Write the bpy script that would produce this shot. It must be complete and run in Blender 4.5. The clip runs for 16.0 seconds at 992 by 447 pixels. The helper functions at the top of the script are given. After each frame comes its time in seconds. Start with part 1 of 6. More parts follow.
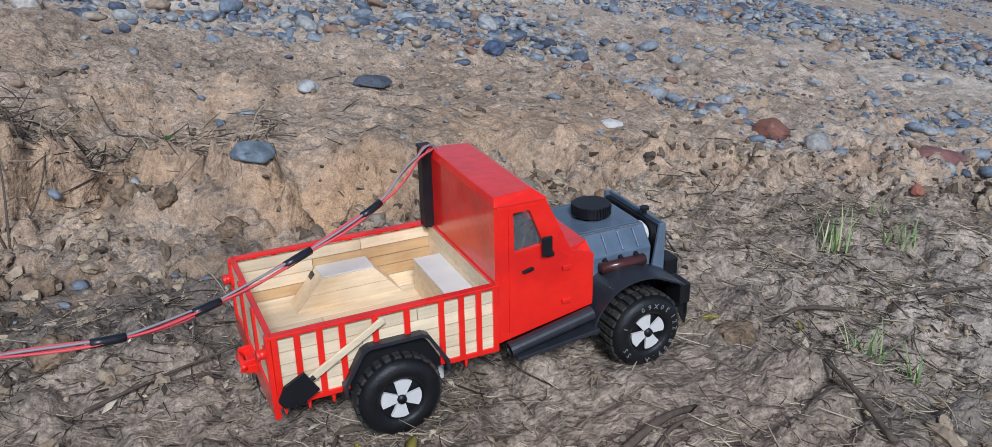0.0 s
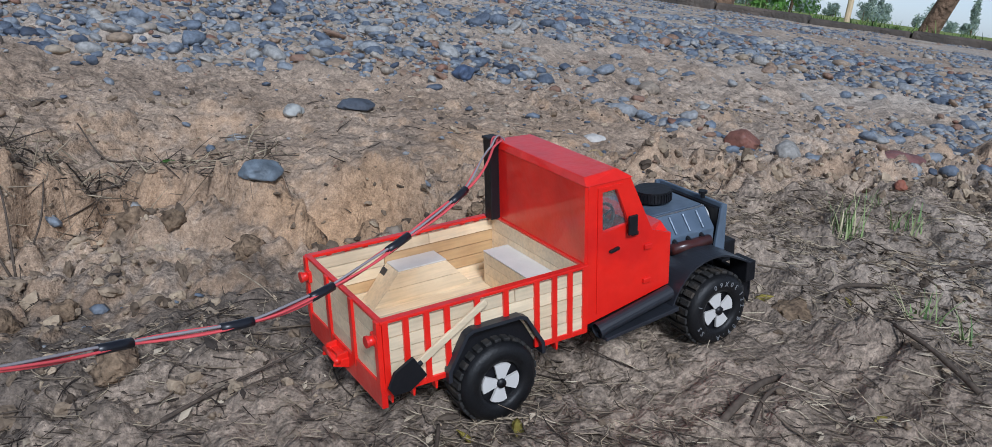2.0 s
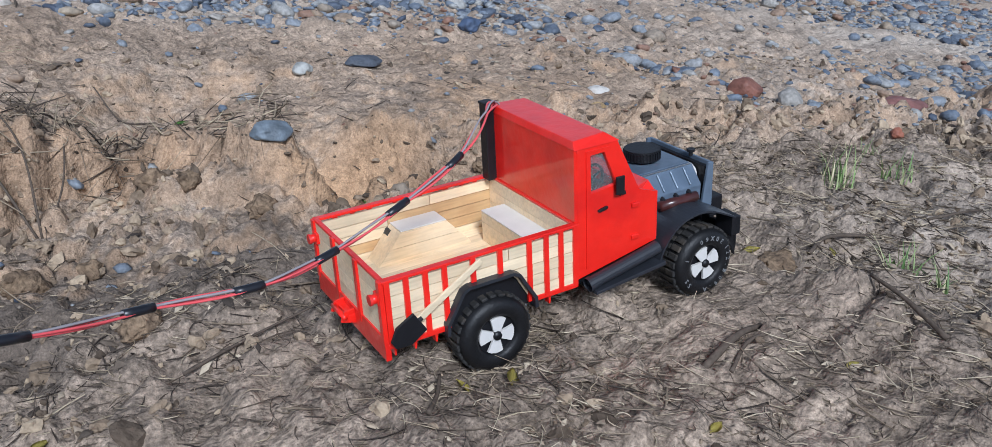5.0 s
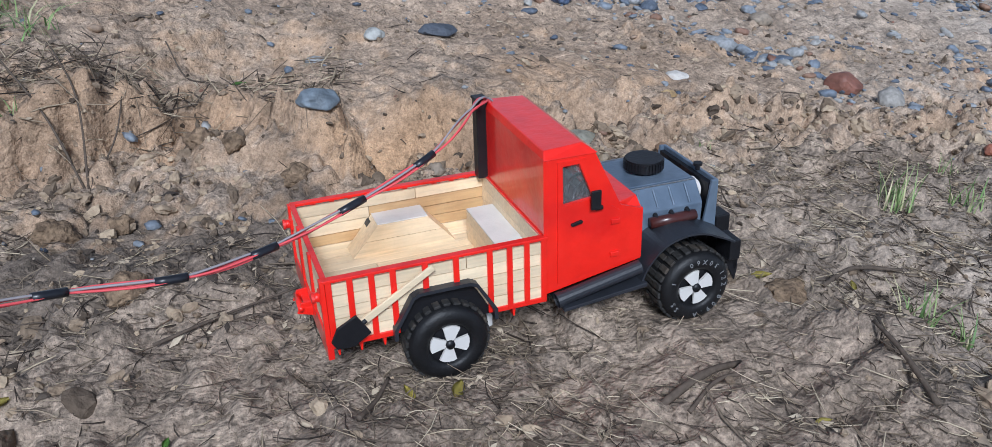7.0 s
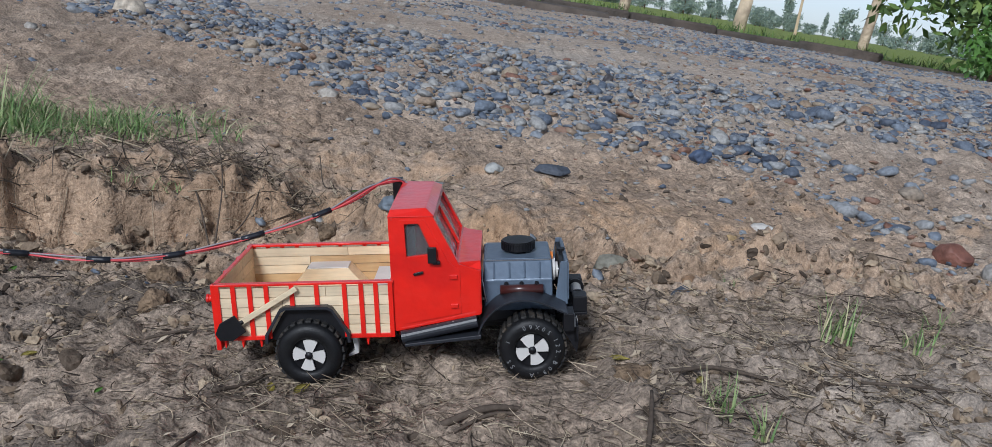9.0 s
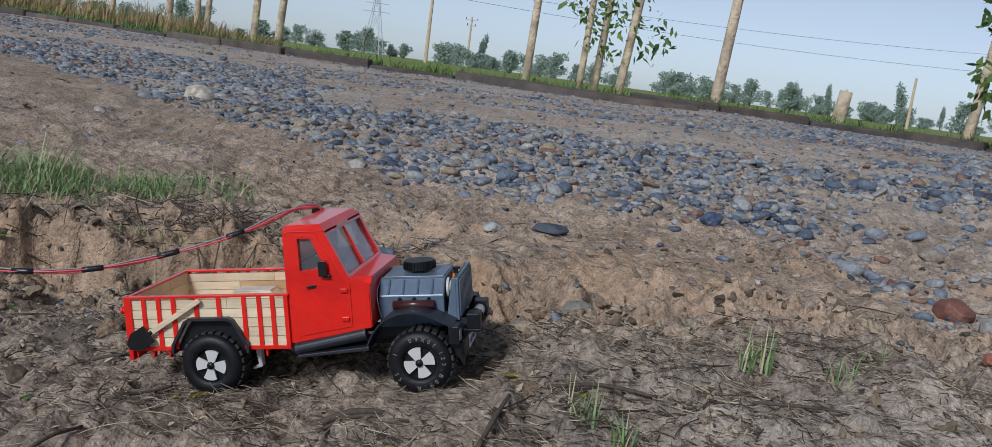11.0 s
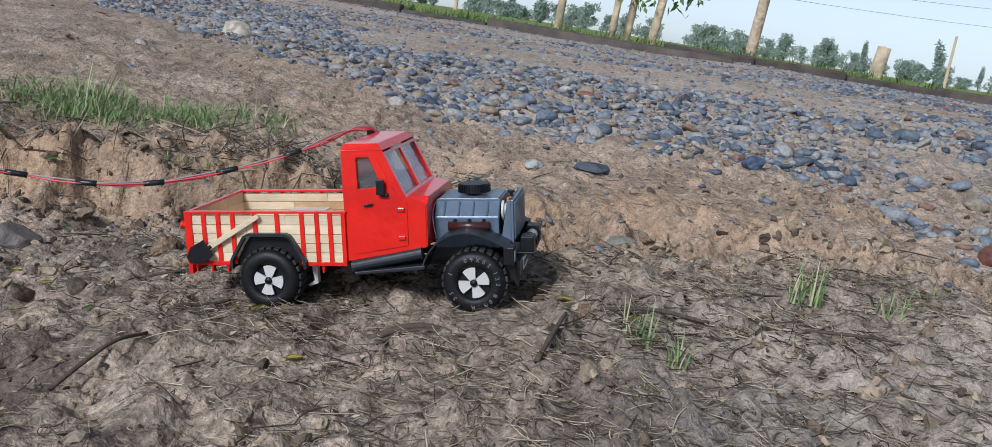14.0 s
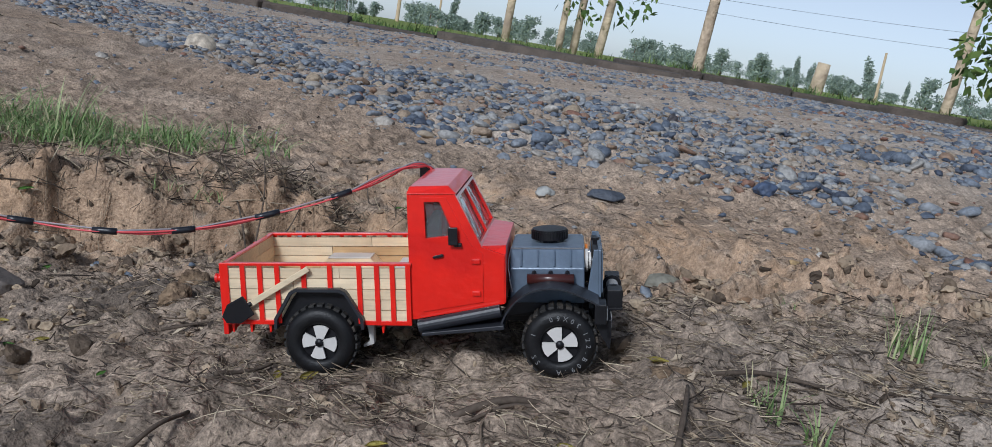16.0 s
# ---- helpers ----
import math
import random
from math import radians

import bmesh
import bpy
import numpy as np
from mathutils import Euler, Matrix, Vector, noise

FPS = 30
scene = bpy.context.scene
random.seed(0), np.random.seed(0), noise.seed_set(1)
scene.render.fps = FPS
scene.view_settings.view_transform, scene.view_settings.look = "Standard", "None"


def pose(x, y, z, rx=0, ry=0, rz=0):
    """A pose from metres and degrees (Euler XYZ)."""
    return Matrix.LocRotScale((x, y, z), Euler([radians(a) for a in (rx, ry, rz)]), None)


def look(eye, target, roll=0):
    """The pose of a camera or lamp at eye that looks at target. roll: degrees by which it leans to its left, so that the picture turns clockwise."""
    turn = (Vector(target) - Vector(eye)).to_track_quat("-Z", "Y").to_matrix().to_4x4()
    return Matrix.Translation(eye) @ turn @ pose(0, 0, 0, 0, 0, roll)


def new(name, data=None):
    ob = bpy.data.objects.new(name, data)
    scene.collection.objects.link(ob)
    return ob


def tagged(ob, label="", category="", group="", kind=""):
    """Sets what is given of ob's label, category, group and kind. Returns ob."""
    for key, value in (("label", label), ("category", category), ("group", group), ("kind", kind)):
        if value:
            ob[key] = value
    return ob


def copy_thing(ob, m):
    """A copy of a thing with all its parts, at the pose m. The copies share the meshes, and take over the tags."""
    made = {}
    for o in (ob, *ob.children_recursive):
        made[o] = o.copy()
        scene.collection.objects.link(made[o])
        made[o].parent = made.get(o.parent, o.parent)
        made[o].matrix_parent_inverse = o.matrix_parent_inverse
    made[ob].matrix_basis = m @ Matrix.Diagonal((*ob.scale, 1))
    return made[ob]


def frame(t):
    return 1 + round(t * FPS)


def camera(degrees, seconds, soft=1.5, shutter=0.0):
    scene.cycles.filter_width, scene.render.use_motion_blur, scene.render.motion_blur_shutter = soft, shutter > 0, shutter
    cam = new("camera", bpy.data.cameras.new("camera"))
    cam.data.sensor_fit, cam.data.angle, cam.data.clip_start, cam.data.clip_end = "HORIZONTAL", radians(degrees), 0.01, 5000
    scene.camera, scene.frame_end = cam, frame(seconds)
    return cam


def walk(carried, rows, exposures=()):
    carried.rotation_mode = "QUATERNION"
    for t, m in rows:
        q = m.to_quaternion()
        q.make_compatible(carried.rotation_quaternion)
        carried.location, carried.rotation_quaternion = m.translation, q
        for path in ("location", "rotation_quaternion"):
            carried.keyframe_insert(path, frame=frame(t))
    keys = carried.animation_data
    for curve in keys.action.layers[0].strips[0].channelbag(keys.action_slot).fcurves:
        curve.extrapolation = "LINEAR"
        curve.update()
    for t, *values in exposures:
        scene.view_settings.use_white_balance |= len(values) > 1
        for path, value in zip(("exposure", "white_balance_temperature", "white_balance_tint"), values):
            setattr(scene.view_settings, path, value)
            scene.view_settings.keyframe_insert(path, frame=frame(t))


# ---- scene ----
# Camera: seconds, eye, a point ahead of it, roll in degrees
cam = camera(56.75, 16.0, 0.8)
PATH = [
    (0, (-0.2581, -0.5853, 0.4083), (0.1850, 0.2512, 0.0860), 8.92),
    (0.5, (-0.3024, -0.5918, 0.3823), (0.1203, 0.2647, 0.0861), 8.18),
    (1, (-0.3494, -0.5800, 0.3759), (0.0745, 0.2781, 0.0863), 7.54),
    (1.5, (-0.3448, -0.5572, 0.3481), (0.1318, 0.2777, 0.0731), 8.88),
    (2, (-0.3839, -0.5429, 0.3447), (0.1409, 0.2663, 0.0805), 7.83),
    (2.5, (-0.4224, -0.5313, 0.3870), (0.1218, 0.2690, 0.1351), 5.56),
    (3, (-0.4259, -0.5441, 0.3711), (0.1334, 0.2481, 0.1268), 6.53),
    (3.5, (-0.3193, -0.5500, 0.3573), (0.2530, 0.2319, 0.1098), 7.94),
    (4, (-0.3442, -0.5776, 0.3682), (0.2223, 0.2066, 0.1152), 7.88),
    (4.5, (-0.3683, -0.5843, 0.3782), (0.1861, 0.1994, 0.0980), 7.58),
    (5, (-0.3909, -0.5841, 0.3749), (0.1151, 0.2148, 0.0500), 6.69),
    (7.5, (-0.1712, -0.6174, 0.4249), (0.0992, 0.2619, 0.0329), 10.23),
    (8, (-0.0751, -0.7465, 0.4276), (0.0406, 0.1825, 0.0759), 9.90),
    (8.5, (0.0364, -0.8658, 0.4882), (0.1231, 0.0809, 0.1778), 10.10),
    (9, (0.1341, -0.8781, 0.4325), (0.1654, 0.0894, 0.1816), 9.19),
    (9.5, (0.2596, -0.8633, 0.3752), (0.2098, 0.1093, 0.1480), 8.63),
    (10, (0.3776, -0.9198, 0.3847), (0.2990, 0.0573, 0.1867), 8.17),
    (12.5, (0.3638, -0.9096, 0.3948), (0.2544, 0.0730, 0.2447), 7.72),
    (13, (0.3720, -0.9257, 0.3990), (0.2619, 0.0576, 0.2545), 7.71),
    (13.5, (0.3807, -0.9335, 0.3689), (0.2733, 0.0431, 0.1826), 8.57),
    (14, (0.3461, -0.9310, 0.3571), (0.2297, 0.0376, 0.1376), 9.00),
    (14.5, (0.2253, -0.8150, 0.3607), (0.1027, 0.1536, 0.1444), 8.76),
    (15, (0.1816, -0.8032, 0.3415), (0.0831, 0.1693, 0.1307), 9.24),
    (15.5, (0.1754, -0.8259, 0.3406), (0.1080, 0.1511, 0.1381), 9.60),
    (16, (0.1889, -0.8249, 0.3469), (0.1336, 0.1539, 0.1500), 9.60),
]
walk(cam, [(t, look(eye, target, roll)) for t, eye, target, roll in PATH],
     [(t, e - 0.2, 5480 if t < 8.5 else 5720, 9) for t, e in ((0, 0.42), (1.0, 0.2), (2.5, 0.24), (3.5, 0.1), (4.0, 0.25), (4.5, 0.26), (5.0, 0.56), (8.0, 0.48), (9.0, 0.2), (10.0, -0.02), (12.5, -0.02), (13.5, 0.1), (14.0, 0.34), (15.0, 0.14), (16.0, 0.1))])

# World and light: a hazy early sky, low weak sun from behind the camera's left
world = bpy.data.worlds.new("sky")
scene.world = world
world.use_nodes = True
SUN_EL, SUN_AZ = 36.0, 203.0
wn = world.node_tree.nodes
sky = wn.new("ShaderNodeTexSky")
sky.sky_type = "NISHITA"
sky.sun_disc = False
sky.sun_elevation = radians(SUN_EL)
sky.sun_rotation = radians(SUN_AZ)
sky.altitude = 1800
sky.air_density, sky.dust_density, sky.ozone_density = 0.9, 1.9, 2.5
wn["Background"].inputs["Strength"].default_value = 0.097
haze = wn.new("ShaderNodeHueSaturation")
haze.inputs["Saturation"].default_value = 0.42
world.node_tree.links.new(sky.outputs[0], haze.inputs["Color"])
world.node_tree.links.new(haze.outputs[0], wn["Background"].inputs[0])
sun = new("sun", bpy.data.lights.new("sun", "SUN"))
sun.data.energy, sun.data.angle, sun.data.color = 2.9, radians(13), (1.0, 0.97, 0.935)
sun_from = Vector((math.sin(radians(SUN_AZ)) * math.cos(radians(SUN_EL)), math.cos(radians(SUN_AZ)) * math.cos(radians(SUN_EL)), math.sin(radians(SUN_EL))))
sun.matrix_world = look(sun_from * 50, (0, 0, 0))


# Materials
def mat(name, color, rough=0.6, metal=0.0, spread=0.15, scale=40.0, bump=0.0, bump_scale=200.0, island=0.0, per_object=0.0, coat=0.0, second=None, second_scale=8.0, second_mix=(0.45, 0.6), spec=0.5):
    """A surface whose colour varies at a fine and a broad scale, in metres of the world."""
    m = bpy.data.materials.new(name)
    m.use_nodes = True
    n, l = m.node_tree.nodes, m.node_tree.links
    b = n["Principled BSDF"]
    b.inputs["Roughness"].default_value, b.inputs["Metallic"].default_value = rough, metal
    b.inputs["Coat Weight"].default_value = coat
    b.inputs["Specular IOR Level"].default_value = spec
    tc = n.new("ShaderNodeNewGeometry")
    fine = n.new("ShaderNodeTexNoise")
    fine.inputs["Scale"].default_value, fine.inputs["Detail"].default_value = scale, 6
    l.new(tc.outputs["Position"], fine.inputs["Vector"])
    base = n.new("ShaderNodeRGB")
    base.outputs[0].default_value = (*color, 1)
    out = base.outputs[0]
    if second:
        broad = n.new("ShaderNodeTexNoise")
        broad.inputs["Scale"].default_value, broad.inputs["Detail"].default_value = second_scale, 5
        l.new(tc.outputs["Position"], broad.inputs["Vector"])
        ramp = n.new("ShaderNodeMapRange")
        ramp.inputs["From Min"].default_value, ramp.inputs["From Max"].default_value = second_mix
        l.new(broad.outputs["Fac"], ramp.inputs["Value"])
        mix = n.new("ShaderNodeMixRGB")
        l.new(ramp.outputs[0], mix.inputs[0])
        l.new(out, mix.inputs[1])
        mix.inputs[2].default_value = (*second, 1)
        out = mix.outputs[0]
    hsv = n.new("ShaderNodeHueSaturation")
    l.new(out, hsv.inputs["Color"])
    val = n.new("ShaderNodeMapRange")
    val.inputs["From Min"].default_value, val.inputs["From Max"].default_value = 0.3, 0.7
    val.inputs["To Min"].default_value, val.inputs["To Max"].default_value = 1 - spread, 1 + spread
    l.new(fine.outputs["Fac"], val.inputs["Value"])
    v = val.outputs[0]
    for amount, node, socket in ((island, "ShaderNodeNewGeometry", "Random Per Island"), (per_object, "ShaderNodeObjectInfo", "Random")):
        if amount:
            src = n.new(node)
            mr = n.new("ShaderNodeMapRange")
            mr.inputs["To Min"].default_value, mr.inputs["To Max"].default_value = 1 - amount, 1 + amount
            l.new(src.outputs[socket], mr.inputs["Value"])
            mul = n.new("ShaderNodeMath")
            mul.operation = "MULTIPLY"
            l.new(v, mul.inputs[0]), l.new(mr.outputs[0], mul.inputs[1])
            v = mul.outputs[0]
    l.new(v, hsv.inputs["Value"])
    l.new(hsv.outputs[0], b.inputs["Base Color"])
    if bump:
        grain = n.new("ShaderNodeTexNoise")
        grain.inputs["Scale"].default_value, grain.inputs["Detail"].default_value = bump_scale, 4
        l.new(tc.outputs["Position"], grain.inputs["Vector"])
        bp = n.new("ShaderNodeBump")
        bp.inputs["Strength"].default_value, bp.inputs["Distance"].default_value = bump, 1.5 / bump_scale
        l.new(grain.outputs["Fac"], bp.inputs["Height"])
        l.new(bp.outputs[0], b.inputs["Normal"])
    return m


RED = mat("red_paint", (0.74, 0.016, 0.008), 0.3, coat=0.5, spread=0.06, scale=60, bump=0.06, bump_scale=120, second=(0.64, 0.012, 0.008), second_scale=18, spec=0.4)
RED_DULL = mat("red_paint_worn", (0.62, 0.02, 0.015), 0.45, spread=0.18, scale=150, bump=0.2, bump_scale=300)
BLACK = mat("black_plastic", (0.009, 0.009, 0.011), 0.42, spec=0.35, spread=0.2, scale=80, bump=0.08, bump_scale=300)
FENDER = mat("black_sheet", (0.02, 0.022, 0.028), 0.42, spread=0.15, scale=60, bump=0.05)
RUBBER = mat("tyre_rubber", (0.007, 0.007, 0.008), 0.5, spec=0.35, spread=0.3, scale=90, bump=0.15, bump_scale=400, second=(0.018, 0.017, 0.016), second_scale=35, second_mix=(0.56, 0.75))
DUSTY = mat("muddy_rubber", (0.02, 0.019, 0.018), 0.75, spread=0.3, scale=120, bump=0.4, bump_scale=400, second=(0.075, 0.058, 0.042), second_scale=45, second_mix=(0.5, 0.72))
STEEL_BLUE = mat("engine_blue_grey", (0.13, 0.17, 0.225), 0.34, metal=0.2, spread=0.12, scale=50, bump=0.06, second=(0.1, 0.135, 0.185), second_scale=22)
WHITE = mat("white_plastic", (0.58, 0.56, 0.53), 0.5, spread=0.06, bump=0.05)
GREYW = mat("chalk_print", (0.19, 0.195, 0.2), 0.7)
BROWN = mat("maroon_tube", (0.055, 0.016, 0.014), 0.28, spread=0.2, scale=60)
ORANGE = mat("orange_plastic", (0.75, 0.22, 0.03), 0.4)
SEAT = mat("seat_grey", (0.12, 0.1, 0.1), 0.8)
WIRE_RED = mat("pink_red_insulation", (0.68, 0.09, 0.1), 0.4, spread=0.1)
WIRE_GREY = mat("grey_insulation", (0.28, 0.26, 0.27), 0.45, spread=0.1)
TAPE = mat("black_tape", (0.012, 0.013, 0.018), 0.35, spread=0.2)
SILVER = mat("silver_trim", (0.55, 0.56, 0.58), 0.3, metal=0.9)
INK = mat("plate_ink", (0.05, 0.07, 0.2), 0.6)


def wood_mat(name, color, dark):
    m = mat(name, color, 0.6, spread=0.1, scale=30, bump=0.12, bump_scale=350, per_object=0.14, second=dark, second_scale=14, second_mix=(0.5, 0.8))
    n, l = m.node_tree.nodes, m.node_tree.links
    tc = n.new("ShaderNodeTexCoord")
    mp = n.new("ShaderNodeMapping")
    mp.inputs["Scale"].default_value = (25, 320, 320)
    tex = n.new("ShaderNodeTexNoise")
    tex.inputs["Scale"].default_value, tex.inputs["Detail"].default_value = 1.0, 4
    l.new(tc.outputs["Object"], mp.inputs[0]), l.new(mp.outputs[0], tex.inputs["Vector"])
    mx = n.new("ShaderNodeMixRGB")
    mx.blend_type = "MULTIPLY"
    mx.inputs[0].default_value = 0.35
    old = n["Principled BSDF"].inputs["Base Color"].links[0].from_socket
    rm = n.new("ShaderNodeMapRange")
    rm.inputs["From Min"].default_value, rm.inputs["From Max"].default_value, rm.inputs["To Min"].default_value = 0.3, 0.6, 0.55
    l.new(tex.outputs["Fac"], rm.inputs["Value"])
    l.new(old, mx.inputs[1]), l.new(rm.outputs[0], mx.inputs[2])
    l.new(mx.outputs[0], n["Principled BSDF"].inputs["Base Color"])
    return m


WOOD = wood_mat("pale_stick_wood", (0.78, 0.63, 0.42), (0.7, 0.5, 0.28))
WOOD_WARM = wood_mat("amber_stick_wood", (0.62, 0.41, 0.2), (0.48, 0.26, 0.11))
PAPER = mat("white_card", (0.66, 0.62, 0.56), 0.7, spread=0.06, bump=0.1)


def glass_mat():
    m = bpy.data.materials.new("clear_film")
    m.use_nodes = True
    n, l = m.node_tree.nodes, m.node_tree.links
    b = n["Principled BSDF"]
    b.inputs["Base Color"].default_value = (0.8, 0.84, 0.86, 1)
    b.inputs["Roughness"].default_value, b.inputs["Transmission Weight"].default_value, b.inputs["IOR"].default_value = 0.03, 0.95, 1.35
    t = n.new("ShaderNodeTexNoise")
    t.inputs["Scale"].default_value = 55
    g = n.new("ShaderNodeNewGeometry")
    l.new(g.outputs["Position"], t.inputs["Vector"])
    bp = n.new("ShaderNodeBump")
    bp.inputs["Strength"].default_value, bp.inputs["Distance"].default_value = 0.12, 0.01
    l.new(t.outputs["Fac"], bp.inputs["Height"]), l.new(bp.outputs[0], b.inputs["Normal"])
    return m


FILM = glass_mat()


# Mesh helpers
def mesh_of(name, bm, material, smooth=False):
    bmesh.ops.recalc_face_normals(bm, faces=bm.faces)
    me = bpy.data.meshes.new(name)
    bm.to_mesh(me)
    bm.free()
    me.materials.append(material)
    if smooth:
        me.polygons.foreach_set("use_smooth", [True] * len(me.polygons))
    return me


def part(name, bm, material, parent, label="", smooth=False):
    """Links a bmesh as one mesh object under a thing or a part."""
    ob = new(name, mesh_of(name, bm, material, smooth) if isinstance(bm, bmesh.types.BMesh) else bm)
    ob.parent = parent
    return tagged(ob, label)


def box(x0, x1, y0, y1, z0, z1, bevel=0.0, bm=None):
    bm = bm or bmesh.new()
    r = bmesh.ops.create_cube(bm, size=1, matrix=Matrix.Translation(((x0 + x1) / 2, (y0 + y1) / 2, (z0 + z1) / 2)) @ Matrix.Diagonal((abs(x1 - x0), abs(y1 - y0), abs(z1 - z0), 1)))
    if bevel:
        es = list({e for v in r["verts"] for e in v.link_edges})
        bmesh.ops.bevel(bm, geom=es, offset=bevel, segments=2, affect="EDGES", profile=0.5)
    return bm


def hull(low, high, bevel=0.0, bm=None):
    """A closed solid between two rings of the same count."""
    bm = bm or bmesh.new()
    a, b = [bm.verts.new(p) for p in low], [bm.verts.new(p) for p in high]
    k = len(a)
    fs = [bm.faces.new(a[::-1]), bm.faces.new(b)]
    for i in range(k):
        fs.append(bm.faces.new((a[i], a[(i + 1) % k], b[(i + 1) % k], b[i])))
    if bevel:
        bmesh.ops.bevel(bm, geom=list({e for f in fs for e in f.edges}), offset=bevel, segments=2, affect="EDGES", profile=0.5)
    return bm


def prism(outline, y0, y1, bevel=0.0, bm=None):
    """An outline in x and z, thick in y."""
    return hull([(x, y0, z) for x, z in outline], [(x, y1, z) for x, z in outline], bevel, bm)


def plate(outer, holes, y0, y1):
    """An outline in x and z with openings, thick in y."""
    bm = bmesh.new()
    rings = []
    for y in (y0, y1):
        edges, level = [], []
        for loop in (outer, *holes):
            vs = [bm.verts.new((x, y, z)) for x, z in loop]
            edges += [bm.edges.new((vs[i], vs[(i + 1) % len(vs)])) for i in range(len(vs))]
            level.append(vs)
        bmesh.ops.triangle_fill(bm, use_beauty=True, edges=edges)
        rings.append(level)
    for a, b in zip(*rings):
        for i in range(len(a)):
            bm.faces.new((a[i], a[(i + 1) % len(a)], b[(i + 1) % len(a)], b[i]))
    return bm


def tube(p, q, r0, r1=None, seg=14, bm=None, cap=True):
    bm = bm or bmesh.new()
    p, q = Vector(p), Vector(q)
    m = Matrix.Translation((p + q) / 2) @ (q - p).to_track_quat("Z", "Y").to_matrix().to_4x4()
    bmesh.ops.create_cone(bm, cap_ends=cap, segments=seg, radius1=r0, radius2=r0 if r1 is None else r1, depth=(q - p).length, matrix=m)
    return bm


def lathe(profile, seg=48, axis_y=True):
    """A closed profile of (radius, along) turned about y."""
    bm = bmesh.new()
    rings = []
    for i in range(seg):
        a = 2 * math.pi * i / seg
        rings.append([bm.verts.new((r * math.sin(a), t, r * math.cos(a))) for r, t in profile])
    k = len(profile)
    for i in range(seg):
        for j in range(k):
            bm.faces.new((rings[i][j], rings[i][(j + 1) % k], rings[(i + 1) % seg][(j + 1) % k], rings[(i + 1) % seg][j]))
    return bm


def sweep(points, radius, seg=8):
    """A tube along points; radius may be a list."""
    bm = bmesh.new()
    pts = [Vector(p) for p in points]
    rs = radius if isinstance(radius, (list, tuple)) else [radius] * len(pts)
    rings = []
    for i, p in enumerate(pts):
        d = (pts[min(i + 1, len(pts) - 1)] - pts[max(i - 1, 0)]).normalized()
        side = d.cross(Vector((0.13, 0.21, 1))).normalized()
        up = side.cross(d)
        rings.append([bm.verts.new(p + (side * math.cos(a) + up * math.sin(a)) * rs[i]) for a in [2 * math.pi * k / seg for k in range(seg)]])
    for a, b in zip(rings, rings[1:]):
        for k in range(seg):
            bm.faces.new((a[k], a[(k + 1) % seg], b[(k + 1) % seg], b[k]))
    bm.faces.new(rings[0][::-1]), bm.faces.new(rings[-1])
    return bm


def spline(points, n):
    """A smooth line through points."""
    pts = [Vector(p) for p in points]
    pts = [2 * pts[0] - pts[1]] + pts + [2 * pts[-1] - pts[-2]]
    out = []
    for i in range(1, len(pts) - 2):
        a, b, c, d = pts[i - 1:i + 3]
        for k in range(n):
            t = k / n
            out.append(0.5 * (2 * b + (c - a) * t + (2 * a - 5 * b + 4 * c - d) * t * t + (3 * b - a - 3 * c + d) * t ** 3))
    return out + [pts[-2]]


# Ground
def value_noise(x, y, cell, seed):
    """Smooth noise from -1 to 1 on a lattice of that cell."""
    u, v = x / cell, y / cell
    i, j = np.floor(u).astype(np.int64), np.floor(v).astype(np.int64)
    fu, fv = u - i, v - j
    fu, fv = fu * fu * fu * (fu * (fu * 6 - 15) + 10), fv * fv * fv * (fv * (fv * 6 - 15) + 10)

    def h(a, b):
        n = (a * 374761393 + b * 668265263 + seed * 974711) & 0x7FFFFFFF
        n = ((n ^ (n >> 13)) * 1274126177) & 0x7FFFFFFF
        return ((n ^ (n >> 16)) & 0xFFFF) / 32767.5 - 1
    return (h(i, j) * (1 - fu) + h(i + 1, j) * fu) * (1 - fv) + (h(i, j + 1) * (1 - fu) + h(i + 1, j + 1) * fu) * fv


def fbm(x, y, cell, seed, octaves=4, gain=0.5):
    total, amp = 0, 1.0
    for o in range(octaves):
        total = total + amp * value_noise(x + o * 7.3, y - o * 3.1, cell / 2 ** o, seed + o)
        amp *= gain
    return total


def step(a, b, v):
    t = np.clip((v - a) / (b - a), 0, 1)
    return t * t * (3 - 2 * t)


def bump_at(x, y, cx, cy, rx, ry):
    return np.exp(-((x - cx) / rx) ** 2 - ((y - cy) / ry) ** 2)


